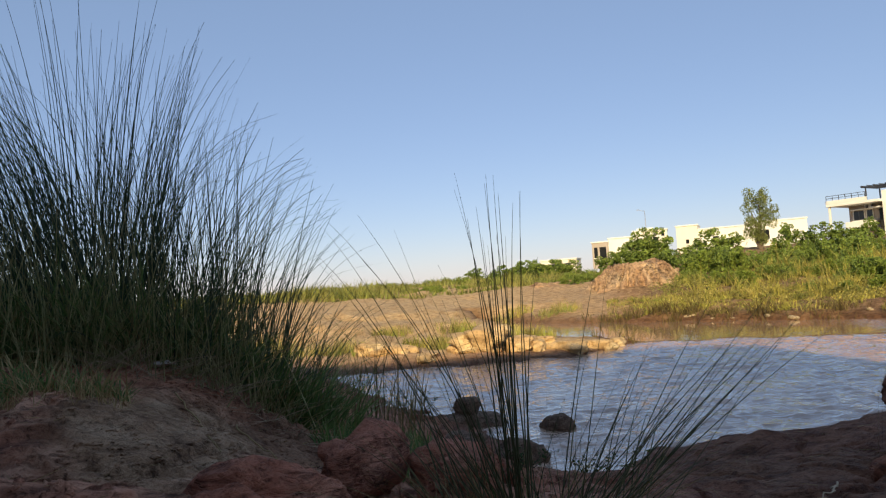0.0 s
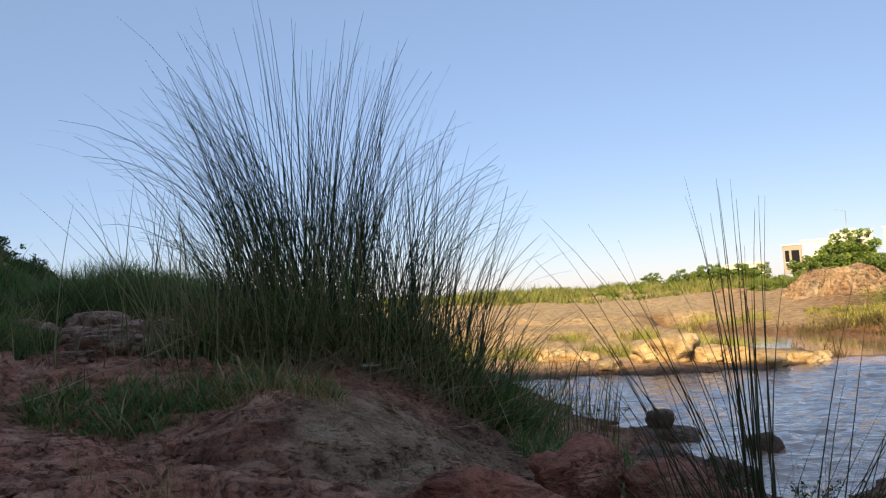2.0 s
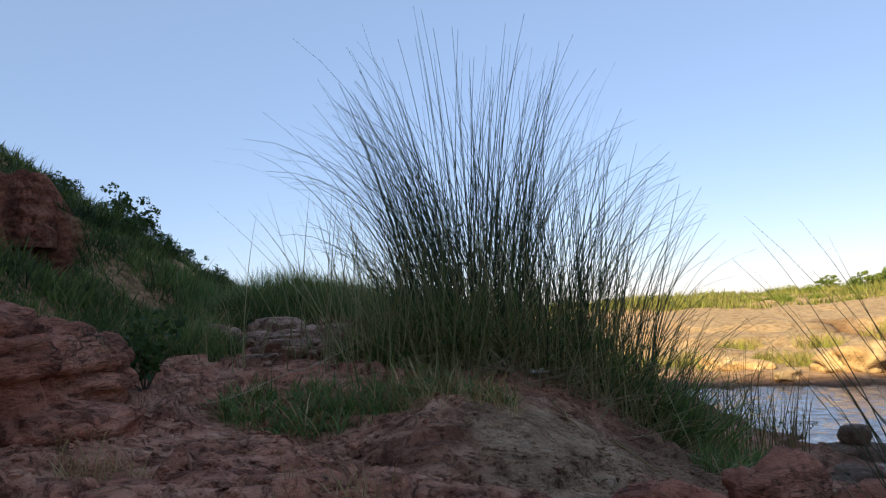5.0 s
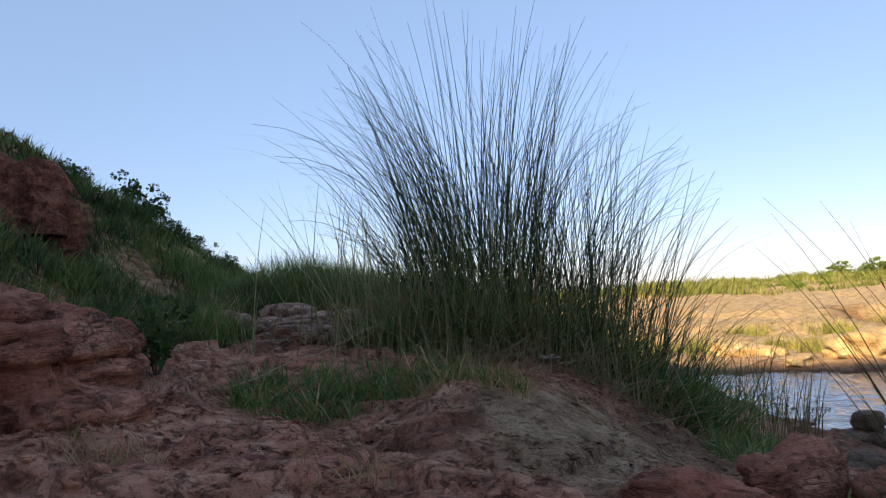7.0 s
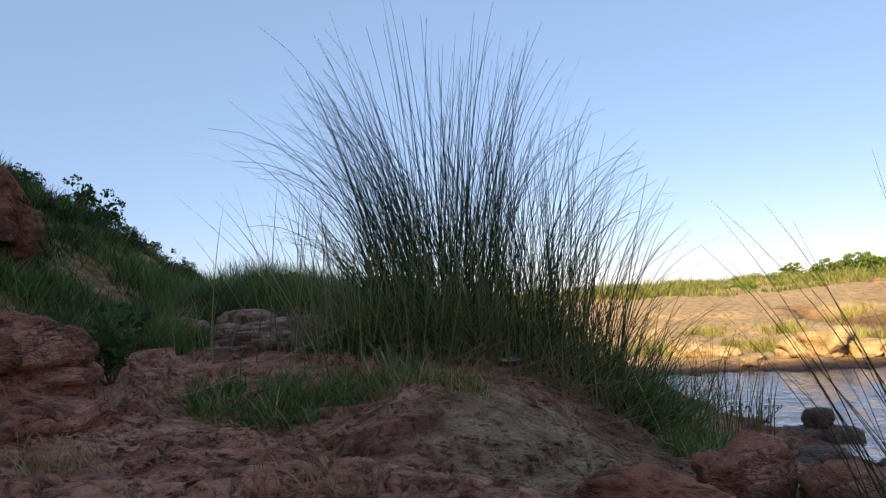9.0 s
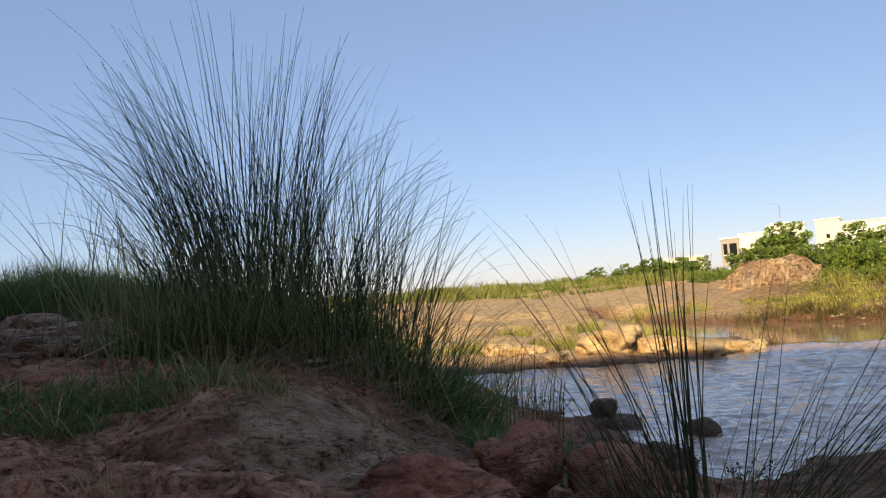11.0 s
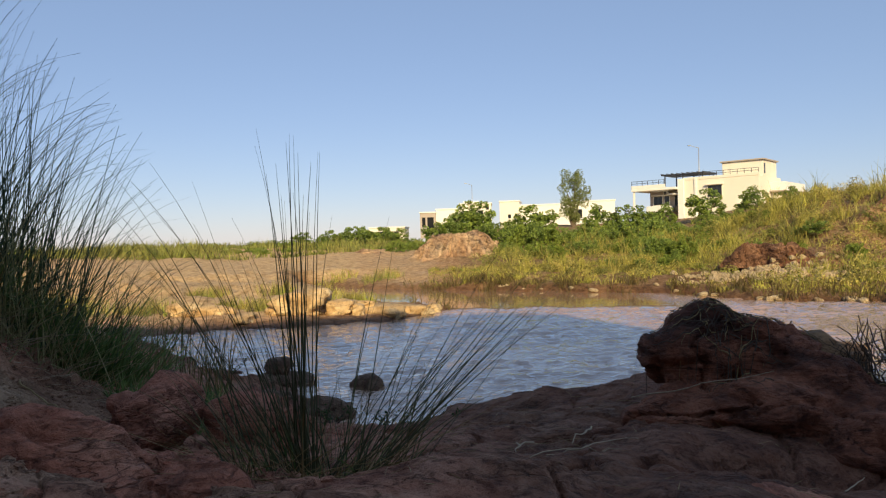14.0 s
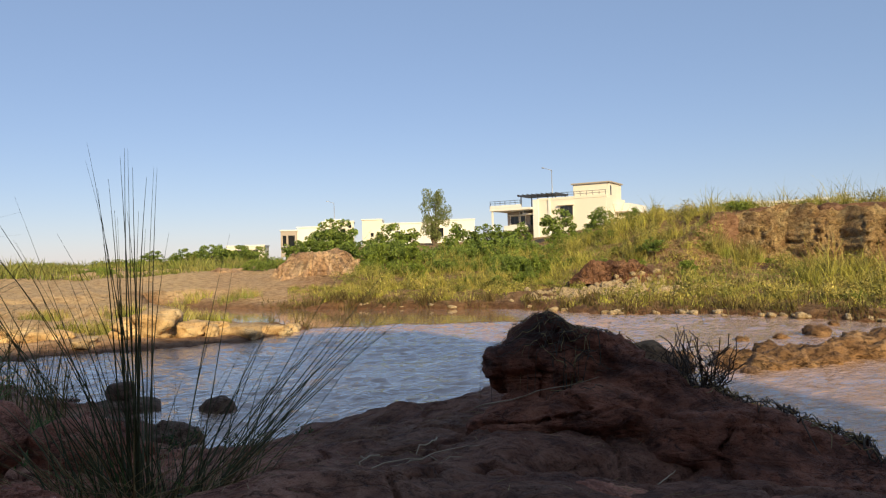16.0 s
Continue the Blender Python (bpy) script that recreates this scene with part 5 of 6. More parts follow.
def plain_scrub():
    n = 17000
    a, r = np.radians(RNG.uniform(-22, 14.5, n)), RNG.uniform(57, 82, n)
    x, y = r * np.sin(a), r * np.cos(a)
    thick = fbm(x * 0.13, y * 0.2, octaves=3, seed=120)
    k = thick > -0.25
    x, y, thick = x[k], y[k], thick[k]
    m = len(x)
    ob = blades("plain_scrub", np.stack([x, y, heights(x, y) - 0.05], 1), RNG.uniform(0.3, 0.9, m) * (0.9 + 0.9 * np.clip(thick, 0, 1)), RNG.uniform(0.05, 0.10, m), RNG.uniform(0, 0.7, m), RNG.uniform(0, 6.28, m), RNG.uniform(0.1, 1.0, m), M_SCRUB, 3, 2)
    stuff(tagged(ob, "low sunlit green scrub beyond the sand flat", "scrub"))


plain_scrub()


def sand_tufts():
    n = 0
    for x, y, r, h in ((0.2, 23.6, 0.7, 0.7), (1.9, 25.0, 0.9, 0.75), (-0.6, 25.2, 0.8, 0.6), (2.6, 27.5, 0.8, 0.8), (3.4, 25.2, 0.6, 0.6), (0.8, 29.0, 0.9, 0.8), (-3.2, 24.0, 1.0, 0.7), (-5.0, 23.5, 1.4, 0.8), (3.9, 40.0, 1.3, 0.9), (-2.0, 29.5, 0.9, 0.6), (6.2, 37.8, 1.2, 0.8), (-6.8, 27.0, 1.5, 0.8)):
        root = grass_patch("grass_tuft", x, y, 420, r, r * 0.7, h * 0.5, h, M_DRYGRASS if int(x * 10) % 3 else M_BANKGRASS, "sunlit tuft of dry grass on the sand bar", 0.5, 0.9, (0.014, 0.026), 0, 0.6, 0)
        tagged(root, group="tufts on the sand bar")


sand_tufts()

from mathutils.bvhtree import BVHTree


# ---- shrubs and trees ----
def leaves(n, clumps, size, squash=0.8):
    """Leaf blades about clump centres (x, y, z, radius): verts and faces."""
    c = np.array(clumps)
    k = RNG.choice(len(c), n, p=c[:, 3] ** 2 / (c[:, 3] ** 2).sum())
    d = RNG.normal(0, 1, (n, 3))
    d /= np.linalg.norm(d, axis=1)[:, None]
    rr = RNG.uniform(0.35, 1.0, n) ** 0.5
    p = c[k, :3] + d * (c[k, 3] * rr)[:, None] * np.array([1, 1, squash])
    ax = RNG.normal(0, 1, (n, 3)) + d * 0.7
    ax /= np.linalg.norm(ax, axis=1)[:, None]
    sd = np.cross(ax, RNG.normal(0, 1, (n, 3)))
    sd /= np.linalg.norm(sd, axis=1)[:, None]
    s = size * RNG.uniform(0.6, 1.3, n)[:, None]
    nn = np.cross(ax, sd) * s * 0.15
    v = np.stack([p - ax * s * 0.5, p + sd * s * 0.28 + nn, p + ax * s * 0.5, p - sd * s * 0.28 + nn], 1).reshape(-1, 3)
    return v, np.arange(n * 4).reshape(-1, 4)


def limbs(bm, start, tips, r0, sides=6):
    """Tapered, slightly crooked limbs from start to each tip."""
    for tip in tips:
        a, b = Vector(start), Vector(tip)
        prev = None
        seg = 4
        for i in range(seg + 1):
            f = i / seg
            p = a.lerp(b, f) + Vector(RNG.normal(0, 0.03, 3)) * (b - a).length * (0 < i < seg)
            r = r0 * (1 - 0.8 * f)
            t = (b - a).normalized()
            s = t.orthogonal().normalized()
            u = t.cross(s)
            ring = [bm.verts.new(p + (s * math.cos(k * math.tau / sides) + u * math.sin(k * math.tau / sides)) * r) for k in range(sides)]
            if prev:
                for k in range(sides):
                    bm.faces.new((prev[k], prev[(k + 1) % sides], ring[(k + 1) % sides], ring[k]))
            prev = ring


def shrub(name, at, height_m, width, n, leaf, mat, label, category="shrub", trunk=0.0, seed_turn=0.0):
    root = empty(name, at, label, category, turn=seed_turn)
    cl = []
    for i in range(60):
        a, r = RNG.uniform(0, math.tau), math.sqrt(RNG.uniform(0.0, 1)) * 0.42 * width
        z = trunk + (height_m - trunk) * RNG.uniform(0.1, 0.9) * (1 - 0.35 * (r / (0.42 * width)) ** 2)
        cl.append((r * math.cos(a), r * math.sin(a), z, RNG.uniform(0.05, 0.125) * width))
    v, f = leaves(n, cl, leaf)
    v[:, 2] = np.maximum(v[:, 2], 0.02)
    mesh_from("crown", v, f, mat, root)
    bm = bmesh.new()
    if trunk:
        limbs(bm, (0, 0, -0.2), [(0.05, 0.03, trunk + 0.2)], 0.03 * height_m)
        limbs(bm, (0.05, 0.03, trunk + 0.1), [c[:3] for c in cl[:6]], 0.016 * height_m)
    else:
        limbs(bm, (0, 0, -0.2), [c[:3] for c in cl[:6]], 0.018 * height_m)
    part("trunk" if trunk else "stem", bm, M_BARK, root, smooth=True)
    return root


def scatter(protos, spots, group):
    for i, (x, y, sc) in enumerate(spots):
        ob = protos[i % len(protos)]
        m = pose(x, y, height(x, y) - 0.05, 0, 0, RNG.uniform(0, 360)) @ Matrix.Diagonal((sc * RNG.uniform(0.85, 1.2), sc * RNG.uniform(0.85, 1.2), sc * RNG.uniform(0.85, 1.1), 1))
        if i < len(protos):
            ob.matrix_world = m
        else:
            ob = copy_thing(ob, m)
        tagged(ob, group=group)




green = [shrub("shrub", (0, 0, 0), 2.7, 3.2, 2500, 0.195, mt, "dense green shrub on the far bank") for mt in (M_LEAF, M_BUSHY, M_LEAF, M_LEAF, M_BUSHY)]


def up_to(az, r, el, tall):
    """A spot and a scale at which a plant of that height reaches el degrees over the eye's level."""
    x, y = polar(az, r)
    return x, y, max(0.15, (2.3 + r * math.tan(radians(el)) - height(x, y)) / tall)


spots = []
for i in range(46):
    az = 18.2 + 20 * (i / 45) + RNG.normal(0, 0.4)
    spots.append(up_to(az, RNG.uniform(50, 64) - (az - 17) * 0.3, RNG.uniform(0.9, 2.1) + (0.3 if 19 < az < 31 else 0), 2.7))
for i in range(40):
    az = RNG.uniform(18.5, 35)
    spots.append(up_to(az, RNG.uniform(42, 50) - (az - 17) * 0.3, RNG.uniform(-0.2, 1.3), 2.7))
spots += [up_to(a, r, e, 2.7) for a, r, e in ((9.9, 56, 0.35), (10.8, 55, 0.55), (11.7, 57, 0.75), (12.6, 60, 0.6), (39.2, 52, 2.9), (40.4, 56, 3.1), (41.8, 50, 3.2), (43.0, 52, 2.9), (44.2, 54, 3.0), (45.3, 50, 2.8), (33.8, 74, 2.6), (30.2, 66, 2.3), (31.5, 62, 2.2), (35.4, 60, 2.3), (36.3, 58, 2.5))]
spots += [(*polar(RNG.uniform(26, 44), RNG.uniform(33, 45)), RNG.uniform(0.2, 0.5)) for _ in range(26)]
scatter(green, spots, "shrubs on the far bank")
bright = [shrub("shrub", (0, 0, 0), 1.9, 6.0, 2200, 0.25, M_BUSHY, "leafy sunlit green shrub on the plain") for _ in range(3)]
spots = []
for i in range(40):
    az = -24 + 38 * (i / 39) + RNG.normal(0, 0.4)
    spots.append((*polar(az, RNG.uniform(78, 125)), RNG.uniform(0.25, 0.8) * (1.6 if 3 < az < 9 and i % 3 == 0 else 1)))
for i in range(10):
    az = RNG.uniform(36, 58)
    spots.append((*polar(az, RNG.uniform(42, 60)), RNG.uniform(0.25, 0.55)))
k = 0
while k < 12:
    x, y = polar(RNG.uniform(14, 62), RNG.uniform(20, 46))
    if 2.0 < from_water(np.array([x]), np.array([y]))[0] < 17 and math.hypot((x - 19.8) / 4.0, (y - 25.2) / 3.0) > 1 and x > 2.5 + (42 - min(y, 42)) * 0.23:
        spots.append((x, y, RNG.uniform(0.14, 0.40)))
        k += 1
for i in range(44):
    az = -16 + 31 * (i / 43) + RNG.normal(0, 0.5)
    spots.append((*polar(az, RNG.uniform(60, 84)), RNG.uniform(0.25, 0.7)))
for i in range(8):
    az = RNG.uniform(-30, 16)
    spots.append((*polar(az, RNG.uniform(150, 260)), RNG.uniform(0.7, 1.3)))
scatter(bright, spots, "scrub on the plain")
spots = [up_to(a, r, e, 2.8) for a, r, e in ((15.3, 84, 2.85), (14.4, 82, 2.35), (16.3, 86, 2.5), (17.1, 84, 1.8), (13.4, 88, 1.2), (19.6, 84, 1.9), (21.4, 82, 2.35), (26.2, 82, 2.45), (28.6, 80, 2.1), (37.2, 84, 3.4), (33.9, 88, 3.0), (31.0, 86, 2.2), (5.5, 100, 1.0), (6.3, 102, 1.15), (7.2, 98, 1.25), (8.0, 100, 1.3), (8.9, 102, 1.2), (9.7, 99, 1.05), (3.0, 104, 0.9), (4.6, 100, 0.8), (10.4, 98, 0.85), (39.5, 82, 3.2))]
garden = [shrub("tree", (0, 0, 0), 2.8, 2.8, 2800, 0.18, M_LEAF, "round leafy tree by the houses", "tree", 0.12) for _ in range(2)]
scatter(garden, spots, "trees by the houses")


def bank_bushes():
    """Low leafy growth in clumps, too many to count, over the far bank's slope."""
    c = []
    while len(c) < 1500:
        x, y = polar(RNG.uniform(17, 63), RNG.uniform(20, 46))
        d = from_water(np.array([x]), np.array([y]))[0]
        if not 1.6 < d < 22 or x < 2.5 + (42 - min(y, 42)) * 0.23 or (heights(np.array([x]), np.array([y]), 5)[0] > 0.4 and RNG.uniform() < 0.75):
            continue
        if fbm(np.array([x * 0.5]), np.array([y * 0.5]), seed=131)[0] < -0.25:
            continue
        r = RNG.uniform(0.1, 0.34) * (1.5 if d > 7 and RNG.uniform() < 0.2 else 1)
        z = height(x, y)
        for _ in range(2):
            c.append((x + RNG.normal(0, r * 0.7), y + RNG.normal(0, r * 0.7), z + r * RNG.uniform(0.3, 1.1), r))
    v, f = leaves(64000, c, 0.085, 0.9)
    stuff(tagged(mesh_from("bank_bushes", v, f, M_OLIVE), "low olive-green leafy growth in clumps on the far bank", "bushes"))


bank_bushes()


def tall_tree(x, y):
    z = height(x, y)
    root = empty("tree", (x, y, z), "tall slender tree with pale green leaves", "tree")
    H = 11.3 - z
    cl = []
    for i in range(70):
        f = RNG.uniform(0.14, 0.97)
        a = RNG.uniform(0, math.tau)
        w = 2.1 * math.sin(math.pi * min(1, (f - 0.1) * 1.0)) ** 0.6 * RNG.uniform(0.3, 1)
        cl.append((w * math.cos(a), w * math.sin(a), f * H, RNG.uniform(0.3, 0.7)))
    v, f = leaves(11000, cl, 0.17, 1.2)
    mesh_from("crown", v, f, M_LEAFLIGHT, root)
    bm = bmesh.new()
    limbs(bm, (0, 0, -0.3), [(0.1, 0, H * 0.8), (-0.8, 0.2, H * 0.62), (0.9, -0.2, H * 0.6)], 0.2)
    limbs(bm, (0.05, 0, H * 0.3), [c[:3] for c in cl[:12]], 0.06)
    part("trunk", bm, M_BARK, root, smooth=True)


tall_tree(40.9, 91.0)

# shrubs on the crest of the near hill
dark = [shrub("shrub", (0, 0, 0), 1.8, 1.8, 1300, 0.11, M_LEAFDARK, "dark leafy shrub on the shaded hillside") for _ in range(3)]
spots = [(*polar(a, r), k) for a, r, k in ((-48.6, 25.5, 1.2), (-47.4, 25.5, 0.85), (-49.8, 25, 0.6), (-46.2, 26, 0.6), (-44.0, 26, 0.8), (-45.0, 26, 0.45), (-52.4, 25, 0.5), (-53.6, 25, 0.4), (-56.2, 25, 0.35), (-57.4, 24, 0.5), (-42.4, 25, 0.35), (-40.6, 24, 0.3), (-51, 22, 0.35), (-47.5, 20, 0.35), (-54.5, 21, 0.4), (-44, 18, 0.3), (-50, 16, 0.3), (-38.5, 22, 0.35))]
k = 0
while k < 60:
    x, y = polar(RNG.uniform(-60, -36), RNG.uniform(12, 25))
    if -x - 9.5 - 0.42 * (y - 5) > 0.5 and heights(np.array([x]), np.array([y]), 6)[0] < 0.2:
        spots.append((x, y, RNG.uniform(0.15, 0.38)))
        k += 1
scatter(dark, spots, "shrubs on the hill")


def weed(x, y, h, label, leaf=0.085, n=190, spread=0.14):
    z = height(x, y)
    root = empty("weed", (x, y, z), label, "plant")
    bm = bmesh.new()
    tips = [(RNG.normal(0, spread), RNG.normal(0, spread), h * RNG.uniform(0.5, 1)) for _ in range(7)]
    limbs(bm, (0, 0, -0.03), tips, 0.008, 4)
    part("stem", bm, M_TWIG, root)
    v, f = leaves(n, [(t[0] * k, t[1] * k, t[2] * k, 0.9 * leaf) for t in tips for k in (0.35, 0.55, 0.8, 1.0)], leaf)
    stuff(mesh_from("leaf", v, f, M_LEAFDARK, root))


weed(-5.4, 4.72, 0.72, "dark leafy weed among red stones", 0.095, 260, 0.16)
weed(-0.75, 13.2, 0.55, "thin dark weed at the water's edge", 0.035, 110, 0.22)
weed(-0.45, 12.2, 0.4, "thin dark weed at the water's edge", 0.035, 110, 0.22)
weed(0.9, 8.5, 0.25, "low dark weed at the water's edge", 0.04, 130, 0.16)
weed(1.5, 8.2, 0.25, "low dark weed at the water's edge", 0.04, 130, 0.16)
weed(2.0, 8.0, 0.22, "low dark weed at the water's edge", 0.04, 130, 0.16)


# ---- twigs and driftwood ----
def crooked(name, a, b, r, mat, label, category="twig", wob=0.08, parent=None, seg=9):
    cu = bmesh.new()
    a, b = Vector(a), Vector(b)
    prev = None
    L = (b - a).length
    t = (b - a).normalized()
    s = t.orthogonal().normalized()
    u = t.cross(s)
    off = Vector((0, 0, 0))
    for i in range(seg + 1):
        f = i / seg
        if 0 < i < seg:
            off = off * 0.75 + Vector(RNG.normal(0, wob * L * 0.45, 3)) * Vector((1, 1, 0.35)).length * 0.5
        else:
            off = off * 0.3
        p = a.lerp(b, f) + off
        rr = r * (1 - 0.55 * f)
        ring = [cu.verts.new(p + (s * math.cos(k * math.tau / 5) + u * math.sin(k * math.tau / 5)) * rr) for k in range(5)]
        if prev:
            for k in range(5):
                cu.faces.new((prev[k], prev[(k + 1) % 5], ring[(k + 1) % 5], ring[k]))
        prev = ring
    ob = part(name, cu, mat, parent, label, True)
    return ob if parent is not None else tagged(ob, category=category)


def lying(x, y, up=0.015):
    return (x, y, height(x, y) + up)


rock_tree = BVHTree.FromPolygons([v.co[:] for v in big_rock.data.vertices], [p.vertices[:] for p in big_rock.data.polygons])


def top_of(x, y, up=0.012):
    """A place on the ground or on the outcrop."""
    hit = rock_tree.ray_cast(Vector((x, y, 5)), Vector((0, 0, -1)))[0]
    return (x, y, max(height(x, y), hit.z if hit else -1) + up)


crooked("twig", top_of(2.48, 4.74), top_of(2.06, 4.14), 0.008, M_PALETWIG, "bleached crooked twig on bare rock", wob=0.12)
crooked("twig", top_of(1.87, 4.33), top_of(1.6, 3.89), 0.007, M_PALETWIG, "bleached crooked twig on bare rock", wob=0.1)
crooked("straw", top_of(2.75, 4.62, 0.25), (3.19, 3.63, 1.44), 0.005, M_PALETWIG, "long bleached straw leaning on a rock", "straw", 0.02)
crooked("straw", top_of(1.5, 3.4), top_of(2.45, 3.97, 0.03), 0.004, M_PALETWIG, "long bleached straw lying on rock", "straw", 0.03)
crooked("stick", top_of(3.22, 3.11), (3.49, 3.26, top_of(3.49, 3.26)[2] + 0.1), 0.005, M_PALETWIG, "short pale stick among dark rocks", "stick", 0.02)
crooked("twig", top_of(1.8, 3.93), top_of(2.27, 3.84), 0.006, M_PALETWIG, "bleached crooked twig on bare rock", wob=0.1)
crooked("stick", lying(-4.9, 4.9, 0.06), lying(-3.9, 6.0, 0.35), 0.007, M_PALETWIG, "long bleached stalk lying over grass", "stick", 0.04)
crooked("stick", lying(-1.9, 6.7), lying(-1.2, 5.2), 0.009, M_DRY, "fallen straw across the sand", "straw", 0.03)
crooked("stick", lying(-2.4, 6.6), lying(-1.5, 4.9), 0.008, M_DRY, "fallen straw across the sand", "straw", 0.03)


def dead_shrub(at, spread, h, n, label):
    root = empty("dead_shrub", at, label, "shrub")
    for i in range(n):
        a = RNG.uniform(0, math.tau)
        tip = Vector((spread * math.cos(a) * RNG.uniform(0.3, 1), spread * math.sin(a) * RNG.uniform(0.3, 1), h * RNG.uniform(0.35, 1)))
        start = Vector((RNG.normal(0, 0.12), RNG.normal(0, 0.12), -0.1))
        crooked("branch", start, tip, 0.009, M_TWIG, "", wob=0.13, parent=root, seg=7)
        for _ in range(2):
            q = start.lerp(tip, RNG.uniform(0.45, 0.85))
            crooked("branch", q, q + Vector((RNG.normal(0, 0.14), RNG.normal(0, 0.14), RNG.uniform(0.03, 0.2))), 0.0045, M_TWIG, "", wob=0.12, parent=root, seg=5)


dead_shrub((5.0, 4.6, 0.88), 0.46, 0.68, 42, "bare dark twiggy shrub beside the outcrop")


def roots(name, rock_ob, centre, spread, n, label, r=0.009, length=0.5, lift=0.02, mats=(M_TWIG, M_DRY)):
    """Matted roots and straw that lie over a rock and follow its surface."""
    tree = BVHTree.FromPolygons([v.co[:] for v in rock_ob.data.vertices], [p.vertices[:] for p in rock_ob.data.polygons])
    root = empty(name, centre, label, "roots")
    for i in range(n):
        x, y = centre[0] + RNG.normal(0, spread[0]), centre[1] + RNG.normal(0, spread[1])
        a = RNG.uniform(0, math.tau)
        L = length * RNG.uniform(0.4, 1)
        bm = bmesh.new()
        prev = None
        rr = r * RNG.uniform(0.5, 1.3)
        for k in range(9):
            hit = tree.ray_cast(Vector((x, y, 5)), Vector((0, 0, -1)))[0]
            z = max(hit.z if hit else -1, height(x, y)) if k % 4 == 0 or hit else z
            c = Vector((x, y, z + lift * RNG.uniform(0, 2.2) + rr)) - Vector(centre)
            ring = [bm.verts.new(c + Vector((math.cos(q * math.tau / 4) * -math.sin(a), math.cos(q * math.tau / 4) * math.cos(a), math.sin(q * math.tau / 4))) * rr * (1 - 0.07 * k)) for q in range(4)]
            if prev:
                for q in range(4):
                    bm.faces.new((prev[q], prev[(q + 1) % 4], ring[(q + 1) % 4], ring[q]))
            prev = ring
            a += RNG.normal(0, 0.35)
            x, y = x + L / 8 * math.cos(a), y + L / 8 * math.sin(a)
        part("root", bm, mats[0] if i % 4 else mats[1], root, smooth=True)


roots("root_mat", big_rock, (4.0, 5.35, 1.6), (0.28, 0.2), 130, "mat of dark dead roots over the brow of the outcrop", 0.005, 0.4, 0.012)
roots("root_mat", big_rock, (3.86, 5.05, 1.45), (0.08, 0.16), 40, "hanging dead roots on the face of the outcrop", 0.005, 0.4, 0.01)
roots("driftwood", big_rock, (5.2, 4.3, 0.9), (0.16, 0.25), 60, "drift of dark twigs stranded beside the outcrop", 0.008, 0.5, 0.04)
roots("driftwood", big_rock, (5.6, 3.65, 0.8), (0.12, 0.35), 80, "drift of dark twigs stranded beside the outcrop", 0.008, 0.5, 0.04)
roots("driftwood", big_rock, (5.78, 2.95, 0.7), (0.12, 0.35), 80, "drift of dark twigs stranded beside the outcrop", 0.008, 0.5, 0.04)
roots("root_mat", ledge_rock, (-4.95, 3.85, 2.4), (0.07, 0.1), 14, "hanging dead roots on a sandstone ledge", 0.004, 0.35, 0.01)


def scrap(at):
    bm = bmesh.new()
    bmesh.ops.create_grid(bm, x_segments=8, y_segments=5, size=0.5, matrix=Matrix.Diagonal((0.2, 0.1, 1, 1)))
    for v in bm.verts:
        v.co.z = 0.03 + 0.035 * noise.noise(v.co * 16)
    bmesh.ops.solidify(bm, geom=bm.faces[:], thickness=0.006)
    ob = part("paper_scrap", bm, plain("weathered_white", (0.50, 0.45, 0.38), 0.8, 0.3, 20), None, "crumpled whitish scrap lying before the tall clump", True)
    ob.matrix_world = pose(*at, 8, 0, 25)
    tagged(ob, category="litter")


scrap((-2.68, 7.12, height(-2.68, 7.12) + 0.04))


# ---- houses ----
M_CREAM = plain("cream_plaster", (0.78, 0.735, 0.63), 0.85, 0.08, 0.6)
M_WHITE = plain("white_plaster", (0.80, 0.785, 0.74), 0.85, 0.08, 0.5)
M_GREY = plain("grey_plaster", (0.42, 0.36, 0.31), 0.85, 0.12, 0.8)
M_DARKMETAL = plain("dark_metal", (0.10, 0.10, 0.11), 0.5, 0.2, 5, 0.6)
M_STEEL = plain("galvanised_steel", (0.55, 0.56, 0.57), 0.45, 0.15, 5, 0.7)
M_BLUE = plain("blue_plastic", (0.09, 0.17, 0.30), 0.5, 0.15, 3)


def pane_material():
    m, nt, b = material("window_glass", 0.08)
    b.inputs["Base Color"].default_value = (0.02, 0.022, 0.025, 1)
    b.inputs["Specular IOR Level"].default_value = 0.5
    return m


M_PANE = pane_material()


def piece(name, lo, hi, mat, parent, label="", bevel=0.03):
    bm = bmesh.new()
    box(bm, lo, hi, bevel)
    return part(name, bm, mat, parent, label)


def window(house, x0, x1, z0, z1, y, frame_mat=M_WHITE, leaves_n=2):
    """A window in a wall that faces -y at y: frame, panes, sill and lintel."""
    w = piece("window", (x0, y - 0.03, z0), (x1, y + 0.10, z1), M_DARKMETAL, house, "dark recessed window", 0.0)
    t = 0.09
    piece("jamb", (x0 - t, y - 0.09, z0 - t), (x0, y + 0.02, z1 + t), frame_mat, w, "", 0.0)
    piece("jamb", (x1, y - 0.09, z0 - t), (x1 + t, y + 0.02, z1 + t), frame_mat, w, "", 0.0)
    piece("sill", (x0 - 0.2, y - 0.28, z0 - 0.2), (x1 + 0.2, y + 0.02, z0 - t), frame_mat, w)
    piece("lintel", (x0 - 0.3, y - 0.5, z1 + t), (x1 + 0.3, y + 0.02, z1 + 0.25), frame_mat, w)
    step_x = (x1 - x0) / leaves_n
    for i in range(leaves_n):
        piece("pane", (x0 + i * step_x + 0.05, y - 0.05, z0 + 0.05), (x0 + (i + 1) * step_x - 0.05, y - 0.035, z1 - 0.05), M_PANE, w, "", 0.0)


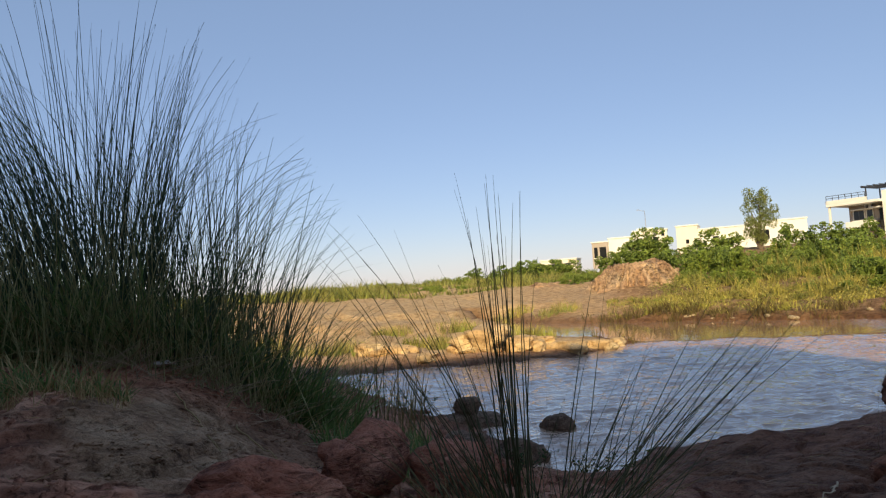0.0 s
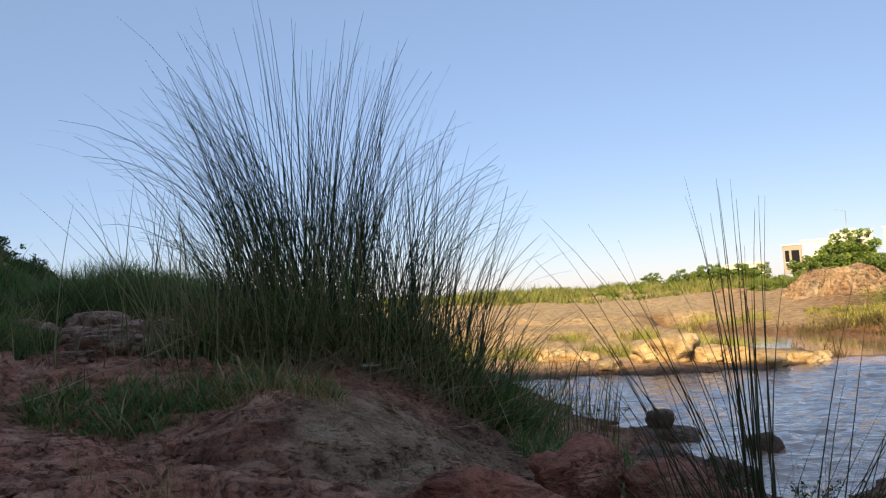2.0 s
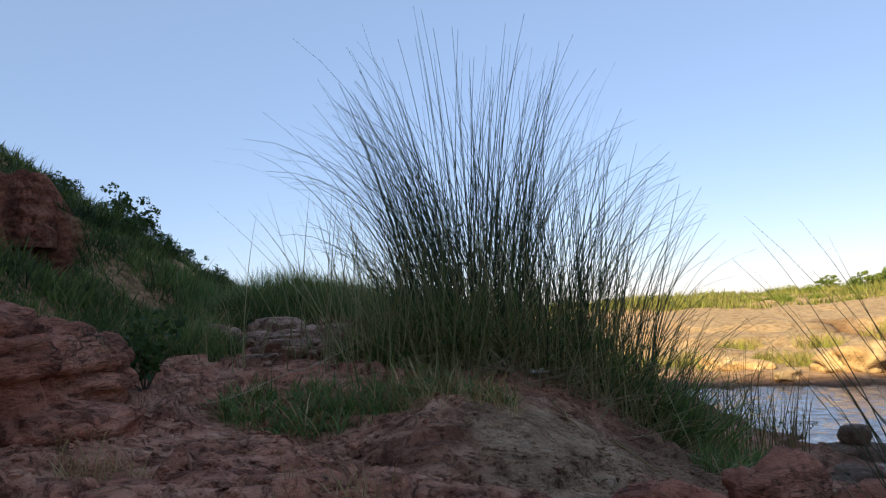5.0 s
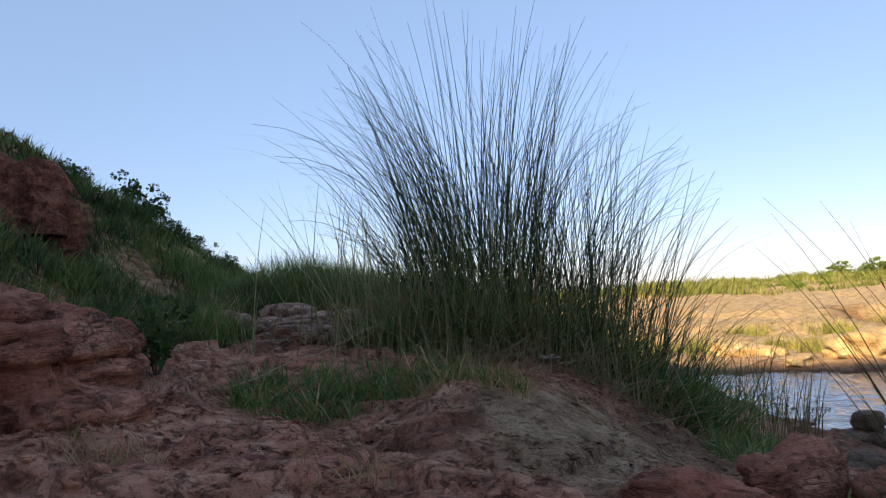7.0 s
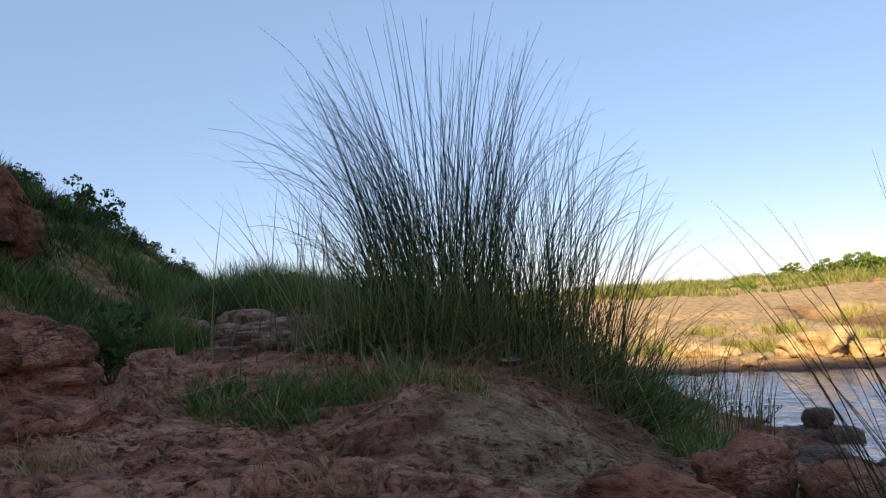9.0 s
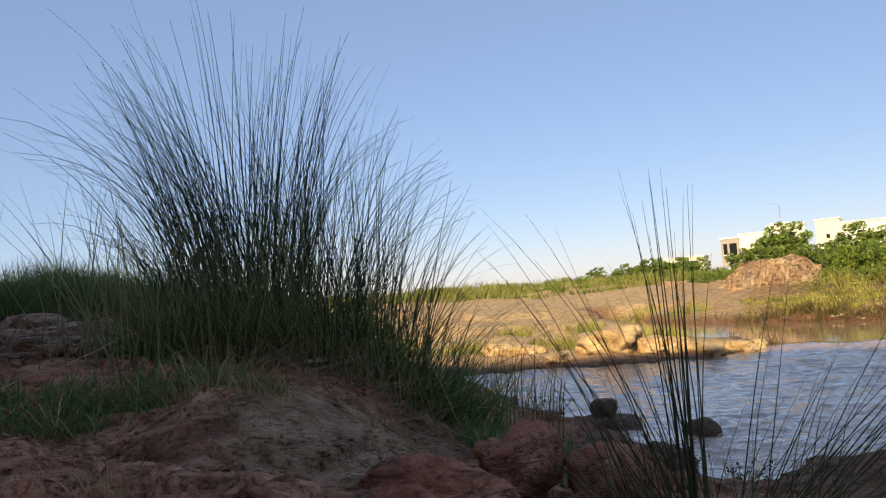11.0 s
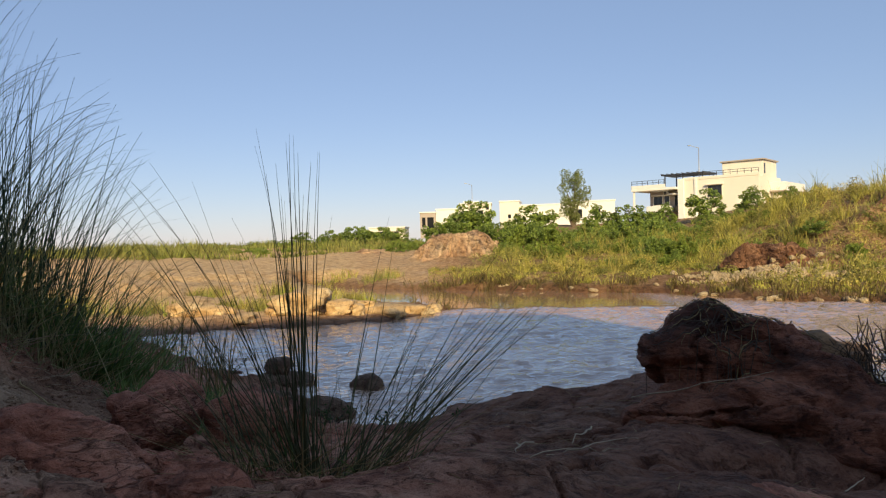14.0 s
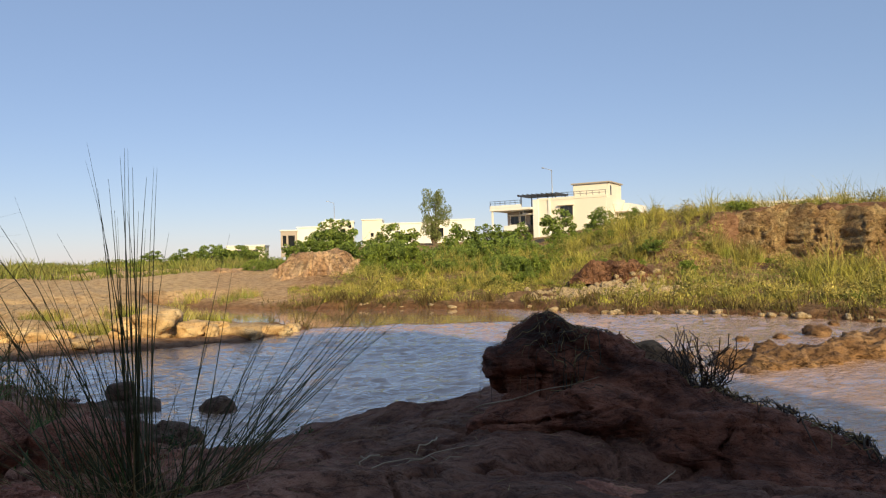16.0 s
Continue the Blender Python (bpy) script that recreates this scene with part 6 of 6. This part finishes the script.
def rail(house, a, b, z0, z1, posts):
    """A roof rail from a to b."""
    bm = bmesh.new()
    for z in (z1, (z0 + z1) / 2):
        box(bm, (min(a[0], b[0]) - 0.03, min(a[1], b[1]) - 0.03, z - 0.03), (max(a[0], b[0]) + 0.03, max(a[1], b[1]) + 0.03, z + 0.03))
    r = part("railing", bm, M_DARKMETAL, house)
    for i in range(posts):
        f = i / (posts - 1)
        x, y = a[0] + (b[0] - a[0]) * f, a[1] + (b[1] - a[1]) * f
        piece("post", (x - 0.035, y - 0.035, z0), (x + 0.035, y + 0.035, z1), M_DARKMETAL, r, "", 0.0)


def main_house():
    """Along x the front, y away from the river, x 0 and y 0 at the front corner; heights above the water."""
    h = empty("house", (65.8, 85.6, 0), "cream two-storey house with a flat roof, terraces and a pergola", "house")
    h.matrix_world = pose(65.8, 85.6, 0, 0, 0, -54) @ Matrix.Diagonal((0.855, 1, 1, 1))
    piece("main_wall", (-12.4, 0, 3.0), (0, 10, 10.1), M_CREAM, h, "cream plastered wall")
    piece("parapet", (-12.4, -0.06, 10.1), (0.06, 0.2, 10.5), M_CREAM, h)
    piece("roof_room", (-6.4, 1.6, 10.1), (0.0, 8.0, 12.3), M_CREAM, h, "cream room on the roof")
    piece("roof_slab", (-6.7, 1.3, 12.3), (0.3, 8.3, 12.5), M_GREY, h, "thin grey roof slab")
    piece("pilaster", (-13.2, -0.35, 3.0), (-12.2, 0.6, 10.35), M_WHITE, h, "white pilaster")
    piece("stair_wall", (-12.2, 0.25, 3.0), (-10.3, 0.5, 10.3), M_GREY, h, "grey recessed stair wall")
    piece("pilaster", (-10.4, -0.2, 3.0), (-10.0, 0.4, 10.35), M_WHITE, h)
    for x, z in ((-11.3, 9.2), (-11.6, 7.9), (-10.9, 7.9)):
        w = piece("window", (x - 0.24, 0.15, z - 0.24), (x + 0.24, 0.28, z + 0.24), M_PANE, h, "small square dark window", 0.0)
    window(h, -8.2, -5.9, 7.5, 9.1, -0.02, M_CREAM, 3)
    window(h, -3.2, -1.6, 4.6, 6.2, -0.02, M_CREAM, 2)
    # left wing with a deep terrace
    piece("wing_wall", (-19.5, 2.2, 3.0), (-13.2, 10, 9.2), M_GREY, h, "grey shaded wall behind a terrace")
    piece("terrace_roof", (-21.2, -1.2, 8.9), (-13.2, 10, 9.25), M_WHITE, h, "projecting white terrace slab")
    piece("terrace_parapet", (-21.2, -1.2, 9.25), (-15.0, -1.0, 9.75), M_WHITE, h)
    piece("terrace_parapet", (-21.2, -1.2, 9.25), (-21.0, 9.5, 9.75), M_WHITE, h)
    rail(h, (-21.1, -1.1), (-15.2, -1.1), 9.75, 10.4, 7)
    piece("column", (-21.0, -1.0, 3.0), (-20.7, -0.7, 8.9), M_WHITE, h, "white corner column")
    window(h, -18.8, -17.2, 6.9, 8.1, 2.2, M_WHITE, 2)
    window(h, -16.8, -15.9, 6.9, 8.1, 2.2, M_WHITE, 1)
    piece("balcony", (-18.6, -0.9, 5.7), (-15.0, 2.2, 6.6), M_WHITE, h, "white balcony front")
    piece("door", (-14.6, 1.5, 5.6), (-13.5, 2.25, 8.1), M_PANE, h, "dark terrace door", 0.0)
    piece("canopy", (-15.4, 0.2, 8.2), (-13.2, 2.2, 8.4), M_WHITE, h)
    ac = piece("air_conditioner", (-16.9, 1.8, 8.25), (-15.9, 2.2, 8.85), M_STEEL, h, "outdoor air conditioning unit")
    piece("grille", (-16.7, 1.77, 8.32), (-16.3, 1.8, 8.78), M_DARKMETAL, ac, "", 0.0)
    # pergola on the roof
    p = piece("pergola", (-16.8, 1.0, 11.1), (-9.2, 6.0, 11.25), M_DARKMETAL, h, "dark pergola roof")
    for x in (-16.2, -13.0, -9.6):
        for y in (1.3, 5.6):
            piece("post", (x - 0.08, y - 0.08, 9.2 if x < -13.1 else 10.1), (x + 0.08, y + 0.08, 11.1), M_DARKMETAL, p, "", 0.0)
    for i in range(9):
        piece("slat", (-16.6 + i * 0.9, 0.6, 11.25), (-16.45 + i * 0.9, 6.3, 11.36), M_DARKMETAL, p, "", 0.0)
    rail(h, (-9.0, 0.1), (-0.1, 0.1), 10.5, 11.15, 9)
    # rear wing with a balcony, at the far end of the side wall
    piece("side_wing", (0.0, 5.2, 3.0), (1.6, 14.5, 8.1), M_CREAM, h)
    piece("side_balcony", (0.0, 4.6, 8.1), (2.4, 15.1, 9.3), M_WHITE, h, "white balcony parapet")
    piece("side_slab", (0.0, 4.4, 7.9), (2.6, 15.3, 8.1), M_GREY, h)
    piece("window", (-0.02, 2.2, 10.5), (0.04, 2.7, 11.9), M_PANE, h, "narrow dark window", 0.0)


main_house()


def far_house(at, turn, blocks, holes, label):
    h = empty("house", at, label, "house", turn=turn)
    for lo, hi, mat in blocks:
        piece("wall", lo, hi, mat, h)
        piece("roof", (lo[0] - 0.15, lo[1] - 0.15, hi[2]), (hi[0] + 0.15, hi[1] + 0.15, hi[2] + 0.25), M_WHITE, h)
    for x0, x1, z0, z1, y in holes:
        w = piece("window", (x0, y - 0.05, z0), (x1, y + 0.06, z1), M_PANE, h, "dark window", 0.0)
        piece("sill", (x0 - 0.1, y - 0.2, z0 - 0.15), (x1 + 0.1, y + 0.02, z0), M_WHITE, w, "", 0.0)


far_house((38.8, 144.5, 0), -18, [((-7.4, 0, 3), (-4.2, 7, 8.2), M_GREY), ((-4.2, 1.0, 3), (0.8, 8, 8.8), M_WHITE), ((0.8, -0.5, 3), (7.3, 8, 9.7), M_CREAM), ((1.6, 2, 9.7), (4.6, 6, 10.2), M_CREAM)],
          [(-7.0, -6.3, 5.2, 7.3, 0), (-5.9, -4.6, 4.8, 7.3, 0), (1.6, 2.6, 6.8, 8.4, -0.5), (4.6, 5.6, 6.2, 8.4, -0.5), (6.2, 6.8, 8.5, 9.2, -0.5)], "white and cream flat-roofed house beyond the shrubs")
far_house((57.2, 137.9, 0), -23, [((-10.6, 0, 3), (-6.6, 9, 10.0), M_CREAM), ((-6.6, 0.8, 3), (2.0, 9, 9.1), M_WHITE), ((2.0, 0.4, 3), (12.5, 9, 9.5), M_WHITE)],
          [(-8.9, -8.3, 6.6, 7.4, 0), (-4.0, -2.9, 6.0, 7.6, 0.8), (4.6, 6.0, 6.2, 8.0, 0.4), (8.4, 9.6, 6.2, 8.0, 0.4)], "long white flat-roofed house beyond the shrubs")
far_house((27, 160, 0), -20, [((-4, 0, 2), (4, 6, 5.6), M_CREAM)], [(-2, -0.8, 3.2, 4.8, 0), (1.5, 2.7, 3.2, 4.8, 0)], "low cream house far over the plain")
far_house((63, 52, 0), -60, [((-5, 0, 3), (5, 5, 6.6), M_CREAM)], [(-2, -0.8, 4.6, 6.0, 0)], "low cream building behind the clay cliff")


def street_lamp(x, y, top):
    z = height(x, y)
    root = empty("street_lamp", (x, y, z), "slender grey street lamp by the houses", "street lamp")
    bm = bmesh.new()
    bmesh.ops.create_cone(bm, cap_ends=True, segments=8, radius1=0.11, radius2=0.06, depth=top - z, matrix=Matrix.Translation((0, 0, (top - z) / 2)))
    part("pole", bm, M_STEEL, root, smooth=True)
    bm = bmesh.new()
    bmesh.ops.create_cone(bm, cap_ends=True, segments=6, radius1=0.045, radius2=0.035, depth=1.3, matrix=pose(-0.5, 0.25, top - z + 0.15, 0, 72, 155))
    part("arm", bm, M_STEEL, root)
    bm = bmesh.new()
    box(bm, (-1.45, 0.4, top - z + 0.28), (-0.95, 0.65, top - z + 0.42), 0.04)
    part("lamp_head", bm, M_STEEL, root)
    tagged(root, group="street lamps")


street_lamp(62.2, 94.1, 14.9)
street_lamp(42.1, 143.6, 13.7)

tank = empty("water_tank", (31.9, 25.1, height(31.9, 25.1)), "blue plastic tank on the terrace above the cliff", "tank")
bm = bmesh.new()
bmesh.ops.create_cone(bm, cap_ends=True, segments=20, radius1=0.24, radius2=0.23, depth=0.42, matrix=Matrix.Translation((0, 0, 0.21)))
part("body", bm, M_BLUE, tank, smooth=False)
bm = bmesh.new()
bmesh.ops.create_cone(bm, cap_ends=True, segments=20, radius1=0.23, radius2=0.1, depth=0.08, matrix=Matrix.Translation((0, 0, 0.46)))
part("lid", bm, M_BLUE, tank)
